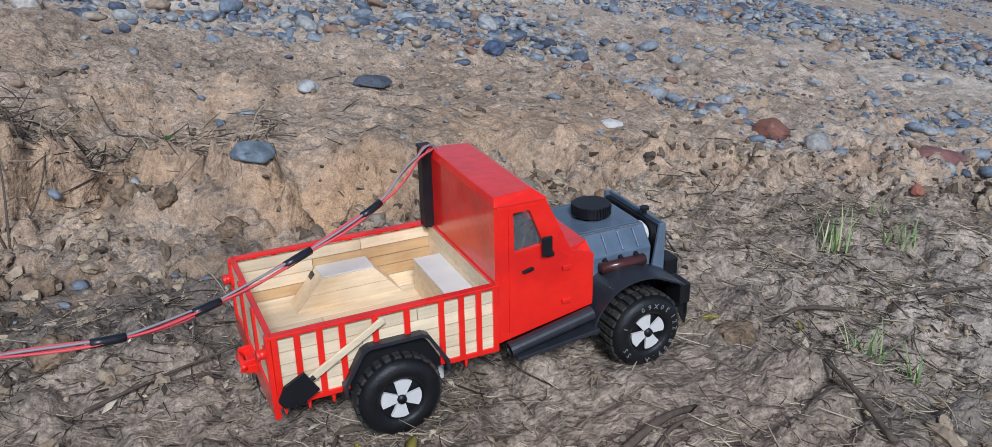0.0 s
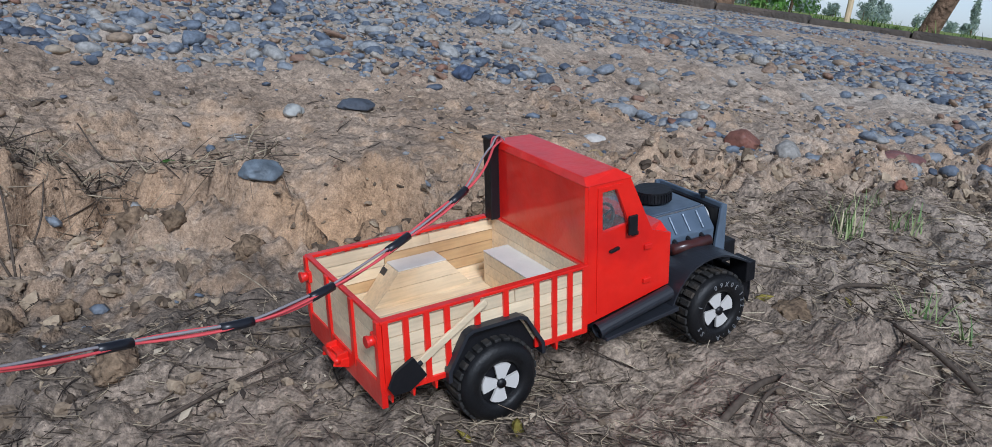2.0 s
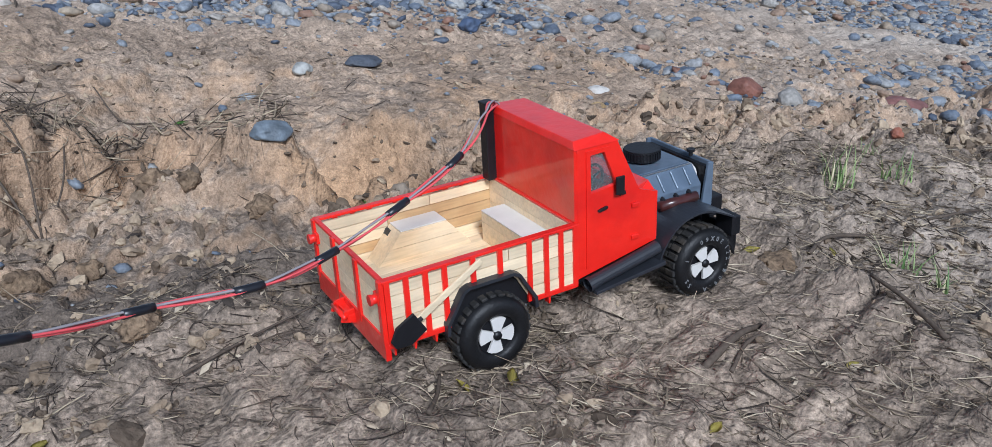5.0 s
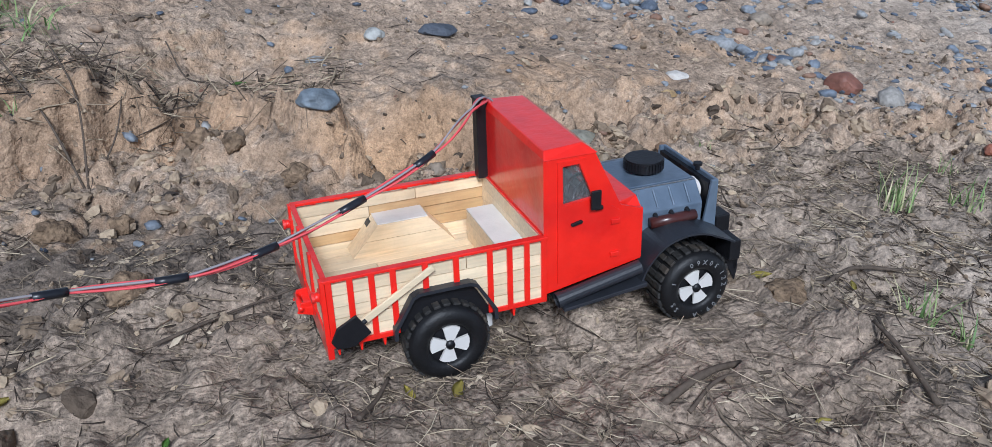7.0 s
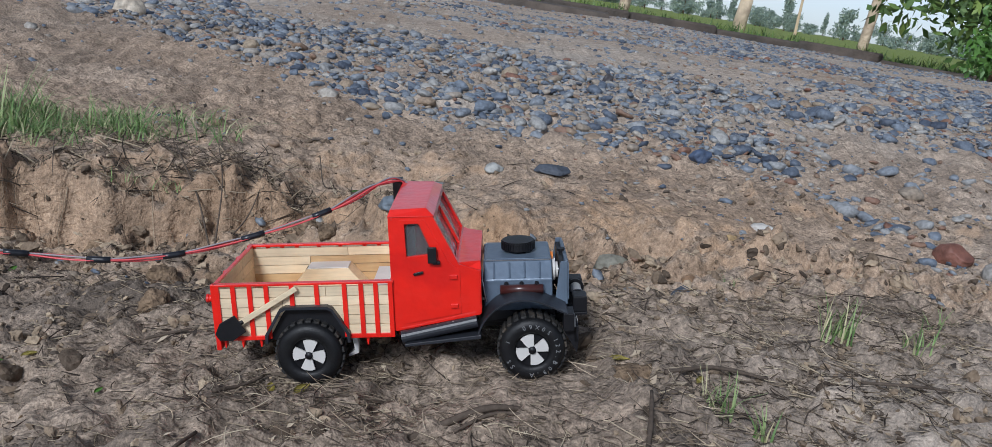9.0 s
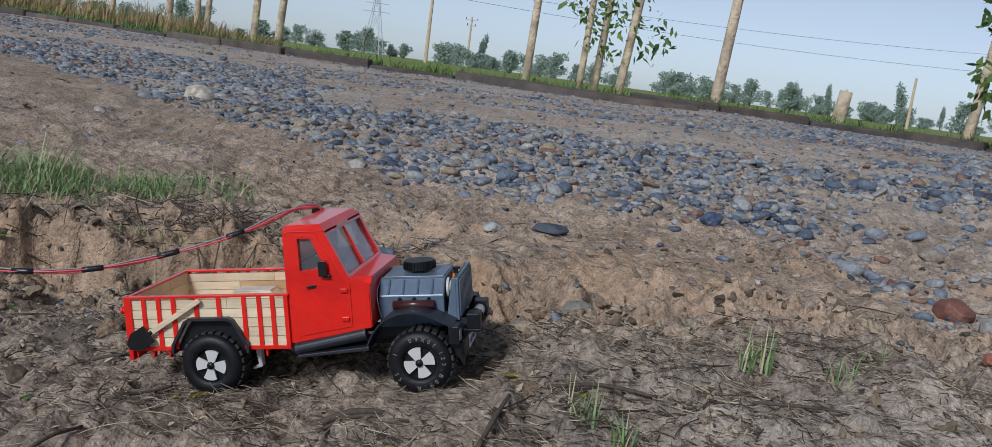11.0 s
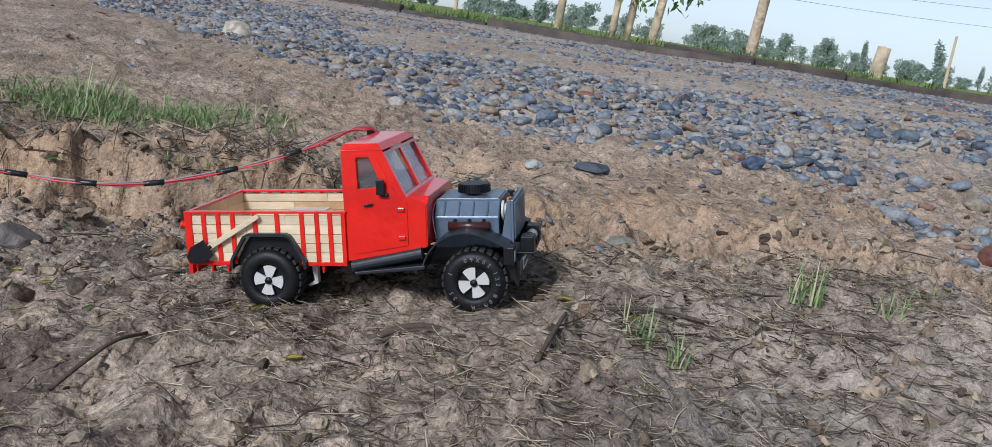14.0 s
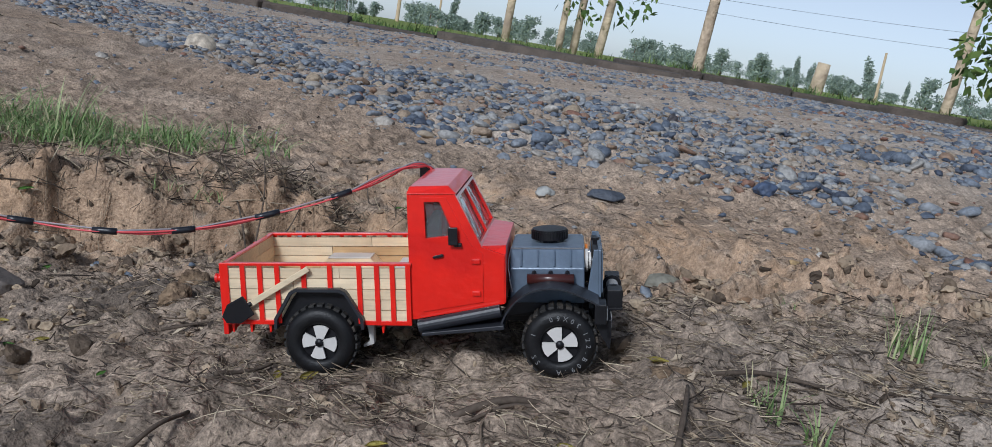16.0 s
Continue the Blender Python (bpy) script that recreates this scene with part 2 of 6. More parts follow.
def height(x, y):
    """The ground: a rutted track that climbs past the truck, a crumbling earth bank behind it and a stony flat above."""
    x, y = np.asarray(x, float), np.asarray(y, float)
    near = 1 - step(2.5, 5.0, np.hypot(x, y))
    track = np.interp(x, [-3, -1.2, -0.5, -0.2, 0.0, 0.226, 0.36, 0.7, 1.1, 3], [-0.15, -0.12, -0.108, -0.047, -0.001, 0.041, 0.066, 0.074, 0.06, 0.06])
    track = track - 0.085 * bump_at(x, y, 0.33, 0.46, 0.36, 0.15) - 0.045 * bump_at(x, y, -0.18, 0.53, 0.22, 0.16) - 0.03 * np.clip(-y - 0.3, 0, 2) * step(-0.3, -1.0, y)
    track = track + 0.02 * bump_at(x, y, -0.18, 0.25, 0.14, 0.12)
    flat = 0.022 + 0.075 * np.clip(y - 0.8, 0, 1.5) + 0.036 * np.clip(x, -0.7, 1.2) + 0.004 * np.clip(y - 2.3, 0, 8)
    flat = flat * (1 - step(3, 9, np.hypot(x, y))) + 0.19 * step(3, 9, np.hypot(x, y))
    wob = 0.06 * fbm(x, y, 0.2, 11, 4, 0.6)
    foot = np.interp(x, [-2.42, -0.969, -0.699, -0.378, -0.146, -0.032, 0.0442, 0.209, 0.395, 0.563, 0.785, 1.17, 2.33], [0.202, 0.452, 0.605, 0.719, 0.776, 0.679, 0.58, 0.549, 0.582, 0.613, 0.482, 0.382, 0.248]) + wob
    wide = np.interp(x, [-1, 0, 0.6, 0.9, 1.4], [0.05, 0.045, 0.06, 0.24, 0.45])
    up = step(0, 1, (y - foot) / wide)
    z = track * (1 - up) + flat * up
    z = z + 0.034 * bump_at(x, y, 0.4, 0.8, 0.26, 0.15) * up - 0.075 * bump_at(x, y, -0.111, 0.903, 0.13, 0.1) - 0.045 * bump_at(x, y, 0.108, 0.61, 0.06, 0.05) - 0.055 * bump_at(x, y, 0.44, 0.645, 0.06, 0.024) + 0.022 * bump_at(x, y, 0.46, 0.7, 0.09, 0.03) - 0.03 * bump_at(x, y, 0.31, 0.6, 0.04, 0.03)
    z = z + 0.012 * bump_at(x, y, -0.482, 0.817, 0.3, 0.06)
    z = z - 0.03 * bump_at(x, y, 0.295, 0.638, 0.36, 0.11) * np.abs(fbm(x, y, 0.1, 71, 3, 0.6)) - 0.02 * bump_at(x, y, -0.378, 0.719, 0.6, 0.07) * np.abs(fbm(x, y, 0.09, 73, 3, 0.6))
    z = z - 0.02 * np.exp(-((up - 0.45) / 0.25) ** 2) * step(-0.1, 0.35, fbm(x, y, 0.11, 57, 3)) + 0.014 * np.exp(-((up - 0.85) / 0.2) ** 2) * step(0.0, 0.4, fbm(x, y, 0.13, 58, 2))
    z = z + 0.02 * bump_at(x, y, -0.005, 0.665, 0.05, 0.055) - 0.085 * bump_at(x, y, 0.105, 0.635, 0.062, 0.065) - 0.045 * bump_at(x, y, -0.2, 0.8, 0.07, 0.05) + 0.03 * bump_at(x, y, 0.19, 0.69, 0.05, 0.05)
    z = z - 0.04 * bump_at(x, y, 0.28, 0.93, 0.12, 0.035) * step(-0.3, 0.3, fbm(x, y, 0.12, 91, 2)) - 0.03 * bump_at(x, y, -0.02, 1.0, 0.16, 0.04)
    ridge = np.exp(-((y - foot - 0.03) / 0.1) ** 2) * step(0.95, 0.6, x)
    z = z + ridge * (0.06 * (0.24 - np.abs(fbm(x, y, 0.15, 92, 4, 0.6))) + 0.016 * step(0.15, 0.3, fbm(x, y, 0.06, 93, 3)))
    # layered sand on the mound
    layer = np.clip(1.3 * bump_at(x, y, 0.45, 0.78, 0.38, 0.22), 0, 0.85) * up
    band = 0.011
    zz = z + 0.012 * fbm(x, y, 0.25, 33, 3)
    whole = np.floor(zz / band)
    z = z + layer * (whole * band + band * step(0.3, 0.62, zz / band - whole) - zz)
    rough = (1 - 0.3 * up) + 1.9 * np.exp(-((up - 0.5) / 0.3) ** 2)
    seat = 1 - 0.75 * (bump_at(x, y, 0, 0.02, 0.05, 0.05) + bump_at(x, y, 0.228, 0.02, 0.05, 0.05) + bump_at(x, y, 0, 0.15, 0.05, 0.05) + bump_at(x, y, 0.228, 0.15, 0.05, 0.05))
    rough = rough * (1 - 0.6 * layer)
    small = 0.013 * fbm(x, y, 0.12, 3, 4, 0.62) * rough + 0.0125 * np.abs(fbm(x, y, 0.045, 21, 3, 0.65)) * rough - 0.032 * step(0.4, 0.7, fbm(x, y, 0.09, 51, 2)) * np.exp(-((up - 0.5) / 0.35) ** 2)
    z = z + (0.045 * np.abs(fbm(x, y, 0.16, 81, 4, 0.6)) - 0.012) * bump_at(x, y, 0.843, 0.382, 0.42, 0.32)
    z = z + small * np.clip(seat, 0, 1) * near
    return z + (1 - near) * 0.03 * fbm(x, y, 2.2, 40, 3)


def graded(lo, hi, fine_lo, fine_hi, fine, grow):
    mid = list(np.arange(fine_lo, fine_hi, fine))
    a, s = [mid[-1]], fine
    while a[-1] < hi:
        s *= grow
        a.append(a[-1] + s)
    b, s = [mid[0]], fine
    while b[-1] > lo:
        s *= grow
        b.append(b[-1] - s)
    return np.array(b[:0:-1] + mid + a[1:])


def ground_material():
    m = mat("river_mud", (0.36, 0.283, 0.216), 0.85, spread=0.42, scale=170, bump=0.6, bump_scale=190, second=(0.265, 0.206, 0.156), second_scale=5, second_mix=(0.42, 0.62), spec=0.3)
    n, l = m.node_tree.nodes, m.node_tree.links
    b = n["Principled BSDF"]
    # dry sand on the crown of the bank, dark litter in the track, painted shade and root mats along the left bank
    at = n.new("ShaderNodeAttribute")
    at.attribute_name = "litter_shade"
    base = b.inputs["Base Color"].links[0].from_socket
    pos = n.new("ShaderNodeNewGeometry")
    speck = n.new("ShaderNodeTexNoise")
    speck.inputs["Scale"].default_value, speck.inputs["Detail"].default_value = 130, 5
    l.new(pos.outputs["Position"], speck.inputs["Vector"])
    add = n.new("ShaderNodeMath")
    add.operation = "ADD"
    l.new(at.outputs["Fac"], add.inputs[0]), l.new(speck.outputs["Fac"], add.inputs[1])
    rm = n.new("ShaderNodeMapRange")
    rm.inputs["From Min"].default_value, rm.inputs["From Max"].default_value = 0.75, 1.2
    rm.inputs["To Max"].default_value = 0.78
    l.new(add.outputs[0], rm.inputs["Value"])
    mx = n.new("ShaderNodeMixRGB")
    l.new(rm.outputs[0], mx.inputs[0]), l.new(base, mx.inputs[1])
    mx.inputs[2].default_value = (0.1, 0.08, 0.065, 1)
    at2 = n.new("ShaderNodeAttribute")
    at2.attribute_name = "stony"
    mx2 = n.new("ShaderNodeMixRGB")
    l.new(at2.outputs["Fac"], mx2.inputs[0]), l.new(mx.outputs[0], mx2.inputs[1])
    mx2.inputs[2].default_value = (0.47, 0.415, 0.355, 1)
    at3 = n.new("ShaderNodeAttribute")
    at3.attribute_name = "sand"
    mx3 = n.new("ShaderNodeMixRGB")
    l.new(at3.outputs["Fac"], mx3.inputs[0]), l.new(mx2.outputs[0], mx3.inputs[1])
    mx3.inputs[2].default_value = (0.44, 0.285, 0.168, 1)
    at4 = n.new("ShaderNodeAttribute")
    at4.attribute_name = "field"
    mx4 = n.new("ShaderNodeMixRGB")
    l.new(at4.outputs["Fac"], mx4.inputs[0]), l.new(mx3.outputs[0], mx4.inputs[1])
    mx4.inputs[2].default_value = (0.2, 0.25, 0.06, 1)
    out = mx4.outputs[0]
    for scale, detail, lo, hi, dark, light in ((480, 2, 0.34, 0.66, 0.8, 1.2), (62, 7, 0.36, 0.56, 0.74, 1.14), (16, 6, 0.38, 0.6, 0.8, 1.14)):
        grit = n.new("ShaderNodeTexNoise")
        grit.inputs["Scale"].default_value, grit.inputs["Detail"].default_value, grit.inputs["Roughness"].default_value = scale, detail, 0.62
        l.new(pos.outputs["Position"], grit.inputs["Vector"])
        tone = n.new("ShaderNodeMapRange")
        tone.inputs["From Min"].default_value, tone.inputs["From Max"].default_value = lo, hi
        tone.inputs["To Min"].default_value, tone.inputs["To Max"].default_value = dark, light
        l.new(grit.outputs["Fac"], tone.inputs["Value"])
        shade = n.new("ShaderNodeHueSaturation")
        l.new(out, shade.inputs["Color"]), l.new(tone.outputs[0], shade.inputs["Value"])
        out = shade.outputs[0]
    l.new(out, b.inputs["Base Color"])
    # clods and cracks a finger wide under the fine grain
    lump = n.new("ShaderNodeTexNoise")
    lump.inputs["Scale"].default_value, lump.inputs["Detail"].default_value, lump.inputs["Roughness"].default_value = 48, 7, 0.6
    l.new(pos.outputs["Position"], lump.inputs["Vector"])
    relief = n.new("ShaderNodeBump")
    relief.inputs["Strength"].default_value, relief.inputs["Distance"].default_value = 0.65, 0.016
    l.new(lump.outputs["Fac"], relief.inputs["Height"])
    fine_bump = b.inputs["Normal"].links[0].from_node
    l.new(relief.outputs[0], fine_bump.inputs["Normal"])
    return m


MUD = ground_material()


def stone_edge(x):
    """Where the stony flat begins, in y, at that x."""
    return np.interp(x, [-2.7, -1.07, -0.53, -0.17, 0.07, 0.36, 0.68, 0.83, 0.92, 1.0, 1.06, 1.12, 1.3, 2.0], [3.65, 2.2, 1.95, 1.52, 1.4, 1.3, 1.31, 1.2, 0.95, 0.74, 0.55, 0.35, 0.2, 0.05])


def kerb_y(x):
    return np.interp(x, [-43.8, -18.35, -4.461, 4.58, 8.446, 11.03, 13.09, 17.61], [28.58, 18.74, 12.65, 12.91, 10.28, 5.868, 1.595, -17.99])


def build_ground():
    xs = graded(-450, 450, -1.0, 1.45, 0.0057, 1.045)
    ys = graded(-30, 600, -0.4, 1.35, 0.0057, 1.045)
    X, Y = np.meshgrid(xs, ys)
    Z = height(X, Y)
    nx, ny = len(xs), len(ys)
    me = bpy.data.meshes.new("ground")
    verts = np.stack([X, Y, Z], -1).reshape(-1, 3)
    i = (np.arange(ny - 1)[:, None] * nx + np.arange(nx - 1)).ravel()
    quads = np.stack([i, i + 1, i + nx + 1, i + nx], -1)
    me.vertices.add(len(verts)), me.loops.add(quads.size), me.polygons.add(len(quads))
    me.vertices.foreach_set("co", verts.ravel())
    me.loops.foreach_set("vertex_index", quads.ravel())
    me.polygons.foreach_set("loop_start", np.arange(len(quads)) * 4)
    me.polygons.foreach_set("use_smooth", np.ones(len(quads), bool))
    me.update()
    x, y = X.ravel(), Y.ravel()
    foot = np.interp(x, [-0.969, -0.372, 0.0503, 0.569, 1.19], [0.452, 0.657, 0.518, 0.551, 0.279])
    # last term darkens the left bank's colour for its shade and root mats
    litter_shade = step(0.12, -0.12, y - foot) * (0.32 + 0.6 * fbm(x, y, 0.22, 60, 3)) * step(-0.75, -0.3, x - 0.3 * y) + 0.75 * bump_at(x, y, -0.25, 0.32, 0.16, 0.1) + 0.4 * np.exp(-((y - foot - 0.09) / 0.1) ** 2) * step(0.1, -0.05, x) * (0.7 + 0.6 * fbm(x, y, 0.12, 63, 3))
    stony = step(-0.15, 0.3, y - stone_edge(x)) * (0.55 + 0.4 * fbm(x, y, 0.7, 61, 3))
    sand = np.clip(bump_at(x, y, 0.33, 0.76, 0.36, 0.2) * (0.3 + 0.4 * fbm(x, y, 0.2, 66, 3)) + 0.9 * bump_at(x, y, 0.106, 0.626, 0.09, 0.07) + 0.3 * bump_at(x, y, -0.748, 0.622, 0.3, 0.07) + 0.2 * bump_at(x, y, -0.288, 0.767, 0.3, 0.06) + 0.22 * step(0.12, 0.3, y - foot) * (0.7 + 0.5 * fbm(x, y, 0.4, 64, 3)), 0, 1)
    stony = stony + 0.4 * step(0.2, 0.6, x) * step(0.3, 0.0, y) * (0.7 + 0.5 * fbm(x, y, 0.25, 65, 3))
    slope = np.hypot(*np.gradient(Z, ys, xs)).ravel()
    sand = np.clip(sand + 0.4 * step(0.6, 1.3, slope) * step(0.35, 0.5, y) * step(1.3, 1.0, y), 0, 1)
    field = step(0.6, 2.0, y - kerb_y(x))
    for key, data in (("litter_shade", litter_shade), ("stony", stony), ("sand", sand), ("field", field)):
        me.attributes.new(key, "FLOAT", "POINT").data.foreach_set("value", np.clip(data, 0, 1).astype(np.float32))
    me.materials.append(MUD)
    return tagged(new("ground", me), "brown river mud track with crumbling bank", "ground", kind="structure")


ground = build_ground()


def rest(x, y):
    return float(height(x, y))


# Toy truck. Its own axes: x ahead from the rear axle, y across from the middle line, z up from the wheels' foot
TRUCK = Matrix.Translation((0.0, 0.0855, 0.0)) @ Matrix.Rotation(radians(0.4), 4, "Z") @ Matrix.Rotation(radians(-10.4), 4, "Y")
HALF = 0.0745
truck = new("toy_truck")
truck.matrix_world = TRUCK
tagged(truck, "red handmade toy truck with wooden cargo bed", "toy truck")
AX = 0.036
FRONT = 0.23


def build_bed():
    z0, z1 = 0.0525, 0.1095
    x0, x1 = -0.094, 0.089
    rows_n = 5
    dz = (z1 - z0 - 0.005) / rows_n
    floor = part("bed_floor", box(x0 + 0.003, x1 - 0.002, -HALF + 0.003, HALF - 0.003, 0.054, 0.0575), WOOD, truck, "pale wooden stick floor")
    w = (2 * HALF - 0.008) / 11
    for k in range(11):
        y = -HALF + 0.004 + k * w
        cut = -0.02 + 0.055 * ((k * 7) % 4 - 1.2)
        for a, b in ((x0 + 0.004, cut - 0.0003), (cut + 0.0003, x1 - 0.003)):
            part("plank", box(a, b, y + 0.0003, y + w - 0.0003, 0.0575, 0.0592 + 0.0002 * ((k * 5) % 3), 0.0003), WOOD, floor)
    for side in (-1, 1):
        yo = side * HALF
        # red frame of the side
        bm = box(x0 - 0.001, x1 + 0.001, yo - side * 0.0045, yo + side * 0.0022, z1, z1 + 0.0026, 0.0005)
        box(x0, -0.041, yo - side * 0.002, yo + side * 0.0018, z0 - 0.0015, z0 + 0.003, 0.0004, bm)
        box(0.041, x1, yo - side * 0.002, yo + side * 0.0018, z0 - 0.0015, z0 + 0.003, 0.0004, bm)
        frame_part = part("side_panel", bm, RED, truck, "red rail over pale wooden planks")
        for k in range(rows_n):
            a, b = z0 + 0.003 + k * dz, z0 + 0.003 + (k + 1) * dz - 0.0007

            def hw(z):
                return 0.041 - 0.018 * (z - z0) / 0.032 if z < z0 + 0.032 else 0
            h0, h1 = hw(a), hw(b)
            inner = yo - side * 0.0028
            if h0:
                pieces = [[(x0 + 0.002, a), (-h0, a), (-h1 if h1 else -0.02, b), (x0 + 0.002, b)], [(h0, a), (x1 - 0.001, a), (x1 - 0.001, b), (h1 if h1 else 0.02, b)]]
            else:
                c = 0.02 if k == 4 else -0.025
                pieces = [[(x0 + 0.002, a), (c - 0.0003, a), (c - 0.0003, b), (x0 + 0.002, b)], [(c + 0.0003, a), (x1 - 0.001, a), (x1 - 0.001, b), (c + 0.0003, b)]]
            for i, o in enumerate(pieces):
                warm = side > 0 and (k == 1 or (k in (2, 3) and i == 1))
                part("plank", prism(o, inner, yo + side * 0.0004 * ((k + i) % 2)), WOOD_WARM if warm else WOOD, frame_part)
        for x in (-0.091, -0.0745, -0.0575, -0.0405, -0.0145, 0.011, 0.0395, 0.0565, 0.0715, 0.0865):
            low = z0 if abs(x) > 0.038 else z0 + 0.0335
            part("slat", box(x - 0.0024, x + 0.0024, yo - side * 0.0005, yo + side * 0.0022, low, z1 + 0.001, 0.0004), RED, frame_part)
        for x in (-0.088, -0.07, -0.051, 0.06):
            part("hanger_tab", prism([(x - 0.0015, z0), (x + 0.0022, z0), (x + 0.0008, z0 - 0.010), (x - 0.0004, z0 - 0.010)], yo - side * 0.008, yo - side * 0.001), RED, truck)
        # arch over the rear wheel
        out = [(-0.0445, z0 - 0.004), (-0.044, z0 + 0.006), (-0.028, z0 + 0.0325), (-0.022, z0 + 0.0355), (0.021, z0 + 0.0355), (0.027, z0 + 0.0325), (0.043, z0 + 0.006), (0.0435, z0 - 0.004)]
        inn = [(0.0405, z0 - 0.004), (0.040, z0 + 0.005), (0.0255, z0 + 0.030), (0.020, z0 + 0.0325), (-0.021, z0 + 0.0325), (-0.0262, z0 + 0.030), (-0.041, z0 + 0.005), (-0.0415, z0 - 0.004)]
        bm = bmesh.new()
        rings = [[bm.verts.new((x, y, z)) for x, z in out + inn] for y in (yo - side * 0.012, yo + side * 0.0075)]
        n = len(out)
        for i in range(n - 1):
            j = 2 * n - 1 - i
            for r, flip in ((rings[0], 1), (rings[1], -1)):
                bm.faces.new([r[i], r[i + 1], r[j - 1], r[j]][::flip])
            bm.faces.new((rings[0][i], rings[0][i + 1], rings[1][i + 1], rings[1][i]))
            bm.faces.new((rings[0][j], rings[0][j - 1], rings[1][j - 1], rings[1][j]))
        for i, j in ((0, 2 * n - 1), (n - 1, n)):
            bm.faces.new((rings[0][i], rings[0][j], rings[1][j], rings[1][i]))
        part("rear_fender", bm, FENDER, truck, "black angular wheel arch")
        part("arch_liner", prism([(-0.041, z0 - 0.003), (0.041, z0 - 0.003), (0.040, z0 + 0.005), (0.0255, z0 + 0.030), (0.020, z0 + 0.0325), (-0.021, z0 + 0.0325), (-0.026, z0 + 0.030), (-0.041, z0 + 0.005)], yo - side * 0.0031, yo - side * 0.0022), BLACK, truck)
        # wooden housing over the wheel inside the bed
        yi = side * (HALF - 0.0285)
        o = [(-0.049, 0.0592), (0.049, 0.0592), (0.024, 0.0885), (-0.024, 0.0885)]
        hb = part("wheel_housing", prism(o, yi, side * (HALF - 0.0032), 0.0004), WOOD, truck, "sloped wooden box with white top")
        part("housing_top", box(-0.0235, 0.0235, yi + side * 0.0004, side * (HALF - 0.0034), 0.0887, 0.0899, 0.0003), PAPER, hb, "white card top")
        part("plank", prism([(-0.0465, 0.0625), (0.0465, 0.0625), (0.036, 0.0742), (-0.036, 0.0742)], yi - side * 0.0008, yi + side * 0.0002), WOOD, hb)
        part("plank", prism([(-0.0355, 0.0746), (0.0355, 0.0746), (0.0245, 0.0878), (-0.0245, 0.0878)], yi - side * 0.0008, yi + side * 0.0002), WOOD, hb)
    # tail gate
    gate = part("tailgate", box(x0 - 0.0015, x0 + 0.003, -HALF - 0.001, HALF + 0.001, z1, z1 + 0.0026, 0.0005), RED, truck, "red framed tailgate with wooden panels")
    part("lower_rail", box(x0 - 0.003, x0 + 0.002, -HALF - 0.001, HALF + 0.001, z0 - 0.012, z0 + 0.009, 0.0006), RED, gate)
    for y in (-HALF + 0.002, -0.025, 0.025, HALF - 0.002):
        part("gate_post", box(x0 - 0.0035, x0 + 0.0005, y - 0.0032, y + 0.0032, z0 + 0.002, z1 + 0.0022, 0.0005), RED, gate)
    w3 = (2 * HALF - 0.004) / 3
    for k in range(3):
        y = -HALF + 0.002 + k * w3
        for r in range(4):
            h = (z1 - z0 - 0.009) / 4
            part("plank", box(x0 - 0.0012, x0 + 0.0022, y, y + w3 - 0.0004, z0 + 0.009 + r * h, z0 + 0.009 + (r + 1) * h - 0.0004), WOOD, gate)
    for y in (-HALF + 0.006, HALF - 0.006):
        lamp = part("tail_lamp", tube((x0 - 0.001, y, z1 - 0.014), (x0 - 0.0095, y, z1 - 0.014), 0.0042, 0.0038), RED, gate, "red round tail lamp", True)
        part("lamp_ring", tube((x0 - 0.0075, y, z1 - 0.014), (x0 - 0.0098, y, z1 - 0.014), 0.0046), RED_DULL, lamp, "worn red lamp ring")
        part("lamp_bracket", box(x0 - 0.004, x0, y - 0.005, y + 0.005, z1 - 0.019, z1 - 0.009, 0.0006), RED, gate)
    hitch = part("tow_hitch", box(x0 - 0.009, x0 - 0.002, -0.013, 0.013, z0 - 0.004, z0 + 0.003, 0.0008), RED, truck, "red tow hitch with side plates")
    for y in (-0.0115, 0.0115):
        part("hitch_plate", prism([(x0 - 0.016, z0 - 0.002), (x0 - 0.003, z0 - 0.006), (x0 - 0.003, z0 + 0.008), (x0 - 0.012, z0 + 0.007)], y - 0.0012, y + 0.0012, 0.0004), RED, hitch)
    part("hitch_pin", tube((x0 - 0.0125, -0.014, z0 + 0.002), (x0 - 0.0125, 0.014, z0 + 0.002), 0.0024), RED, hitch, smooth=True)
    # front wall and the stepped wooden chest against it
    fw = part("front_wall", box(x1 - 0.003, x1 + 0.0005, -HALF + 0.001, HALF - 0.001, z1, z1 + 0.0026, 0.0005), RED, truck, "red topped wooden bulkhead")
    for r in range(4):
        h = (z1 - 0.0595) / 4
        part("plank", box(x1 - 0.0032, x1, -HALF + 0.003, HALF - 0.003, 0.0595 + r * h, 0.0595 + (r + 1) * h - 0.0004), WOOD, fw)
    cb = part("chest", box(0.0605, 0.0855, -0.043, 0.043, 0.0592, 0.0895, 0.0004), WOOD, truck, "small wooden chest with pale lid")
    for r in range(3):
        part("plank", box(0.0597, 0.0606, -0.0425, 0.0425, 0.06 + r * 0.0098, 0.0695 + r * 0.0098), WOOD, cb)
    part("lid", box(0.0598, 0.0856, -0.0433, 0.0433, 0.0897, 0.0909, 0.0003), PAPER, cb, "white card lid")


